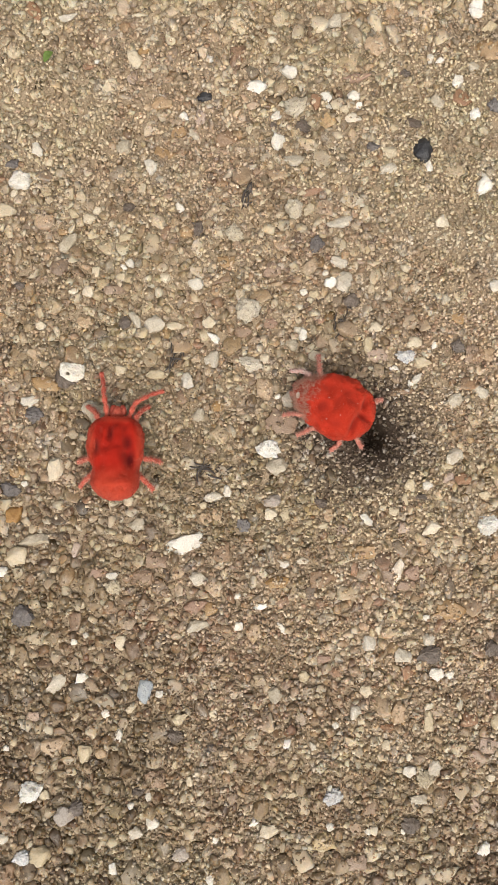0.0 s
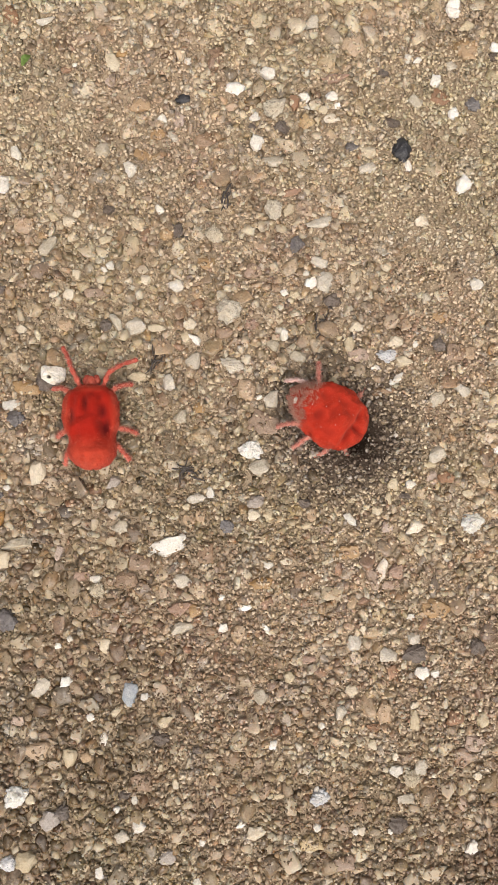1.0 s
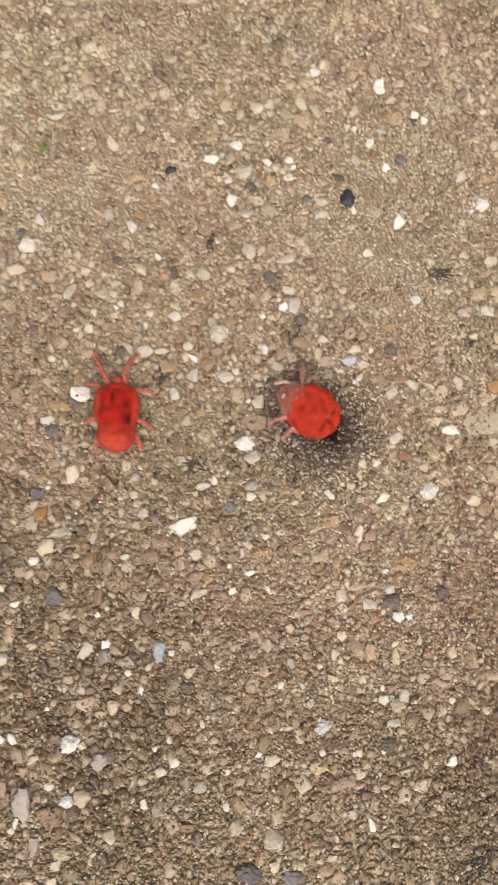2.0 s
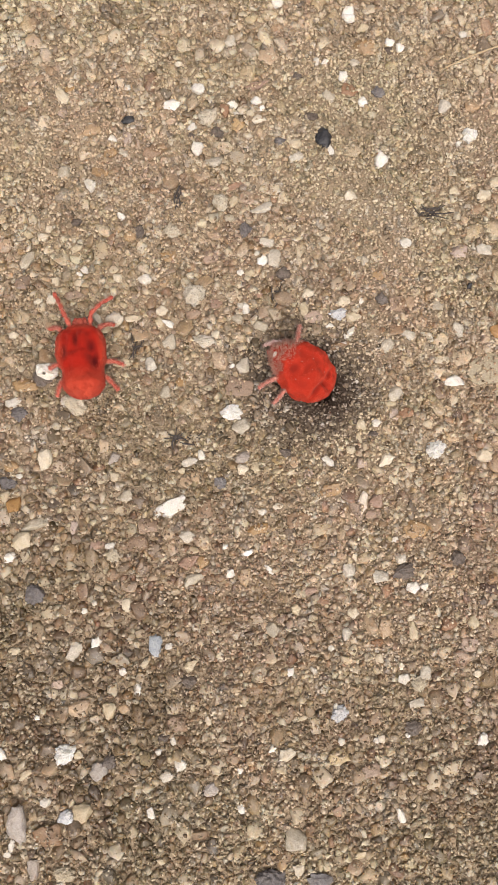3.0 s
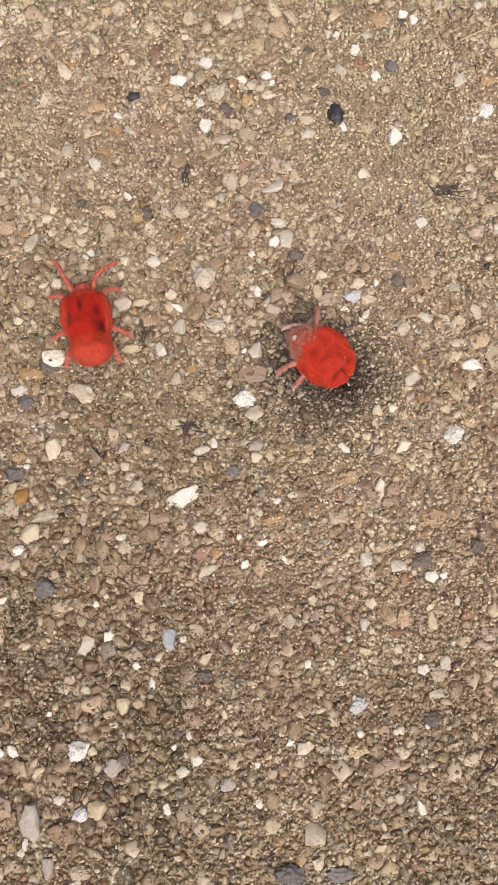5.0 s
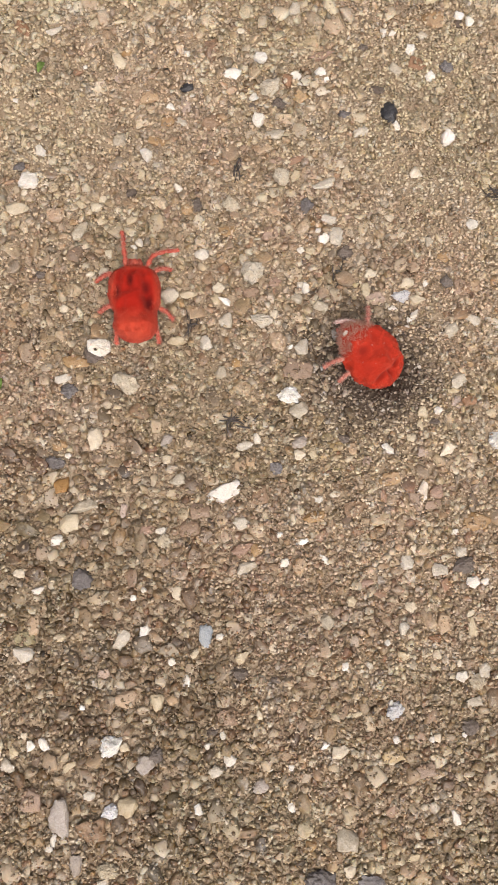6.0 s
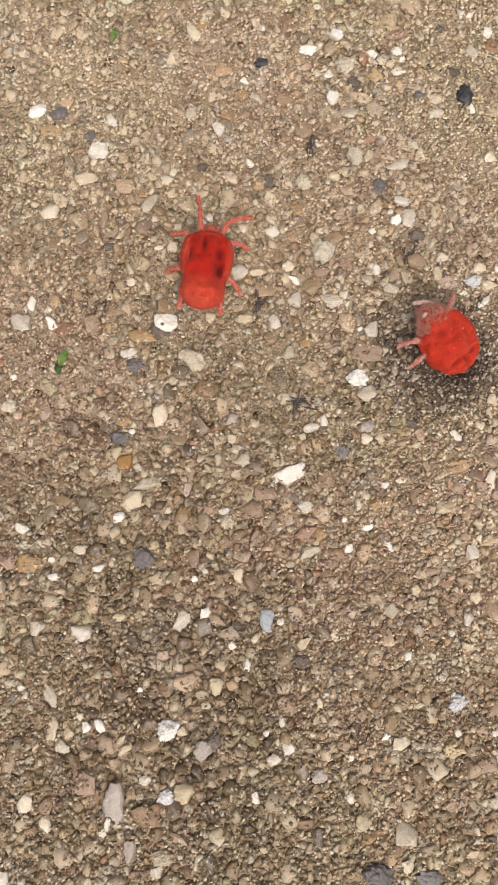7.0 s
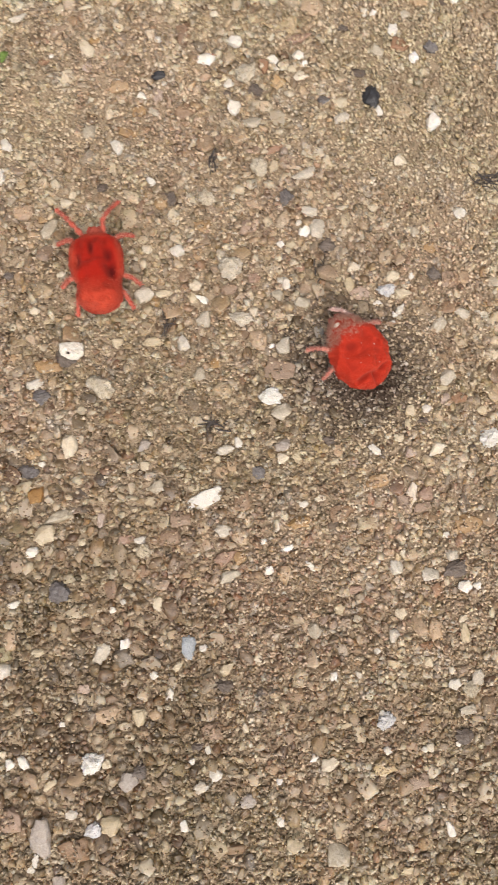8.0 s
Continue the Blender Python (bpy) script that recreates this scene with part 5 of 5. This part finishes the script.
def leaf(x, y, length, width, turn, material, label):
    """A small curled blade with a midrib fold."""
    bm = bmesh.new()
    n = 12
    left, mid, right = [], [], []
    for i in range(n + 1):
        s = i / n
        w = width * 0.5 * math.sin(math.pi * min(1, 0.04 + s * 0.96)) ** 0.8
        z = 0.45 + 0.5 * math.sin(math.pi * s)
        yy = length * (s - 0.5)
        left.append(bm.verts.new((-w, yy, z + w * 0.45)))
        mid.append(bm.verts.new((0.1 * math.sin(4 * s), yy, z)))
        right.append(bm.verts.new((w, yy, z + w * 0.35)))
    for i in range(n):
        bm.faces.new((left[i], mid[i], mid[i + 1], left[i + 1]))
        bm.faces.new((mid[i], right[i], right[i + 1], mid[i + 1]))
    bmesh.ops.solidify(bm, geom=bm.faces[:], thickness=0.08)
    ob = part("leaf", bm, material, None)
    ob.matrix_basis = pose(x * MM, y * MM, float(height(x, y)) * MM, 4, 3, turn)
    return tagged(ob, label, "leaf", "green plant bits on the sand")


leaf(-15.0, 54.3, 1.5, 0.8, -40, LEAF, "tiny fresh green leaf bit lying on sand")
leaf(-24.3, 15.9, 2.1, 0.95, -28, LEAF, "tiny pointed fresh green leaf on sand")
leaf(-25.0, 14.6, 1.3, 0.7, 15, LEAF_DARK, "tiny dark green leaf bit beside a stone")
leaf(-35.2, 37.1, 1.9, 1.0, 60, LEAF_DARK, "small dark green leaf lying on sand")
leaf(-37.3, 1.2, 1.7, 1.3, 20, LEAF, "small bright green leaf lying on sand")


def fibre(x, y, spread, turn, count, seed, label):
    """A little tangle of dark decayed plant threads."""
    r = random.Random(seed)
    bm = bmesh.new()
    for _ in range(count):
        a = radians(turn) + r.gauss(0, 0.45)
        cx, cy = r.gauss(0, spread * 0.28), r.gauss(0, spread * 0.16)
        ct, st = math.cos(radians(turn)), math.sin(radians(turn))
        ox, oy = cx * ct - cy * st, cx * st + cy * ct
        length = r.uniform(0.3, 0.75) * spread
        bend = r.gauss(0, 0.3)
        pts = []
        for i in range(6):
            s = i / 5 - 0.5
            px = ox + length * s * math.cos(a) - bend * s * s * length * 2 * math.sin(a)
            py = oy + length * s * math.sin(a) + bend * s * s * length * 2 * math.cos(a)
            pts.append((px, py, float(height(x + px, y + py)) + 0.30 + r.uniform(-0.16, 0.12)))
        w = r.uniform(0.045, 0.11)
        tube(bm, pts, [w * 0.6, w, w * 1.1, w, w * 0.9, w * 0.5], 6)
    ob = part("plant_fibre", bm, FIBRE, None)
    ob.matrix_basis = pose(x * MM, y * MM, 0)
    return tagged(ob, label, "plant fibre", "dark fibres on the sand")


fibre(-1.0, 21.2, 3.0, 55, 13, 1, "dark decayed plant threads between sand grains")
fibre(2.9, 8.7, 3.6, 12, 12, 2, "dark grey flattened plant threads on sand")
fibre(7.0, 39.1, 2.4, 70, 9, 3, "dark brown plant threads between sand grains")
fibre(39.6, 32.8, 3.6, -10, 18, 4, "blackish tangle of decayed plant threads")
fibre(17.9, 25.7, 2.2, 85, 9, 5, "black plant threads beside a dark grain")
fibre(36.2, -47.9, 5.0, 30, 22, 6, "grey-brown tangle of decayed plant threads")

bm = bmesh.new()
line = []
for i in range(15):
    s = i / 14
    x, y = 45.4 + 12.5 * s, 52.4 + 2.3 * s + 0.8 * math.sin(2.6 * s)
    line.append((x, y, float(height(x, y)) + 0.7))
tube(bm, line, [0.10 + 0.05 * (i % 3 == 0) for i in range(15)], 7)
tagged(part("straw", bm, STRAW, None), "thin dry straw stalk lying on the sand", "straw")

# ---- movement ----
WALKER_PATH = [
    (0, -7.13, 9.66, -1.0),
    (0.5, -7.22, 11.87, 4.5),
    (1, -7.75, 13.26, 1.3),
    (1.5, -7.79, 13.54, -7.5),
    (2, -7.44, 15.30, -5.9),
    (3.5, -7.70, 19.97, -3.3),
    (4, -7.62, 19.96, 1.2),
    (4.2, -7.67, 20.77, 5.1),
    (5.3, -7.39, 22.51, -4.9),
    (5.5, -7.34, 23.31, -7.4),
    (6, -7.31, 23.39, -5.9),
    (6.3, -7.14, 23.41, -5.2),
    (6.5, -7.07, 23.66, -8.6),
    (7, -7.21, 24.40, -14.0),
    (7.5, -6.86, 25.67, -20.5),
    (8, -7.88, 27.08, -3.0),
]
DIGGER_PATH = [
    (0, 16.6, 15.38, 68.0),
    (0.5, 17.38, 14.86, 64.5),
    (1, 18.08, 14.47, 61.3),
    (1.5, 18.50, 14.73, 59.5),
    (2, 18.64, 14.59, 55.1),
    (3.5, 19.23, 14.43, 47.7),
    (4, 19.32, 14.43, 48.2),
    (5.5, 19.75, 14.3, 45.6),
    (6, 19.77, 14.29, 42.1),
    (6.5, 20.34, 14.5, 43.4),
    (7, 20.44, 14.25, 40.0),
    (7.5, 20.24, 14.3, 37.5),
    (8, 20.2, 14.18, 29.0),
]
# how far each leg is swung from the body's forward line, degrees to the left
WALKER_SWING = [
    (0, 8, 15, 95, 120, -24, -14, -88, -125),
    (0.5, 29, 38, 90, 150, 0, -23, -95, -125),
    (1, 21, 45, 105, 140, -25, -42, -95, -130),
    (1.5, 9, 20, 85, 105, -23, -19, -88, -120),
    (2, 25, 40, 95, 150, 7, -60, -100, -140),
    (2.75, 12, 25, 82, 120, -20, -27, -84, -118),
    (3.5, 43, 45, 98, 155, 15, -54, -92, -140),
    (4, 51, 28, 95, 150, 22, -15, -95, -125),
    (4.75, 15, 30, 84, 125, -18, -44, -104, -150),
    (5.5, 25, 55, 95, 165, -13, -37, -100, -145),
    (6, 3, 68, 90, 160, -30, -42, -108, -155),
    (6.5, 6, 70, 100, 163, -30, -52, -95, -163),
    (7, 10, 50, 85, 160, -18, -57, -108, -160),
    (7.5, 13, 40, 100, 145, -20, -52, -100, -140),
    (8, 34, 48, 95, 150, 2, -42, -100, -135),
]
DIGGER_SWING = [
    (0, 4, 34, 150, 172, -42, -58, -60, -176),
    (0.5, 10, 45, 146, 168, -32, -58, -50, -168),
    (1, 24, 56, 135, 168, -26, -58, -30, -120),
    (1.5, 34, 64, 95, 170, -22, -57, -25, -70),
    (3.5, 52, 80, 30, 170, -4, -68, -25, -40),
    (4, 52, 81, 30, 170, -4, -66, -25, -40),
    (5.5, 54, 81, 30, 170, -6, -58, -25, -40),
    (6, 54, 81, 30, 170, -6, -56, -25, -40),
    (7, 50, 80, 30, 170, -8, -71, -25, -40),
    (7.5, 48, 82, 30, 170, -12, -76, -25, -40),
    (8, 42, 96, 30, 170, -16, -108, -25, -40),
]
# height of the body's middle and its pitch (head up) as it backs into the hole
DIGGER_SINK = {0.0: (2.3, 4), 0.5: (2.1, 7), 1.0: (1.8, 10), 1.5: (1.6, 13), 2.0: (1.5, 14), 3.5: (1.4, 16),
               4.0: (1.4, 16), 5.5: (1.3, 17), 6.0: (1.3, 17), 6.5: (1.3, 18), 7.0: (1.3, 18), 7.5: (1.3, 18), 8.0: (1.3, 18)}
ORDER = ("L1", "L2", "L3", "L4", "R1", "R2", "R3", "R4")


def motions():
    walk(walker, [(t, pose(x * MM, y * MM, (float(height(x, y)) + 0.25) * MM, 0, 0, turn)) for t, x, y, turn in WALKER_PATH])
    walk(digger, [(t, pose(x * MM, y * MM, DIGGER_SINK[t][0] * MM, 0, 0, turn) @ pose(0, 0, 0, DIGGER_SINK[t][1], 0, 0)) for t, x, y, turn in DIGGER_PATH])
    for legs, swing in ((walker_legs, WALKER_SWING), (digger_legs, DIGGER_SWING)):
        for k, key in enumerate(ORDER):
            leg, hip = legs[key]
            rows = []
            for j, (t, *turns) in enumerate(swing):
                lift = 5 if (j + k) % 2 else -2
                rows.append((t, pose(hip[0] * MM, hip[1] * MM, hip[2] * MM, 0, 0, turns[k]) @ pose(0, 0, 0, lift, 0, 0)))
            walk(leg, rows)


# ---- the large grains close to the mites, one by one ----
solo = []
for v, f in HUGE:
    me = bpy.data.meshes.new("sand_grain")
    me.from_pydata(v.tolist(), [], f.tolist())
    me.materials.append(GRAIN_SOLO)
    me.shade_smooth()
    solo.append(me)
for p, s in zip(*NEAR):
    ob = new("sand_grain", solo[pick.randrange(len(solo))])
    ob.parent = ground
    ob.matrix_basis = (pose(*(p * MM), pick.gauss(0, 12), pick.gauss(0, 12), pick.uniform(0, 360))
                       @ Matrix.Diagonal((*(s * MM), 1)))

motions()
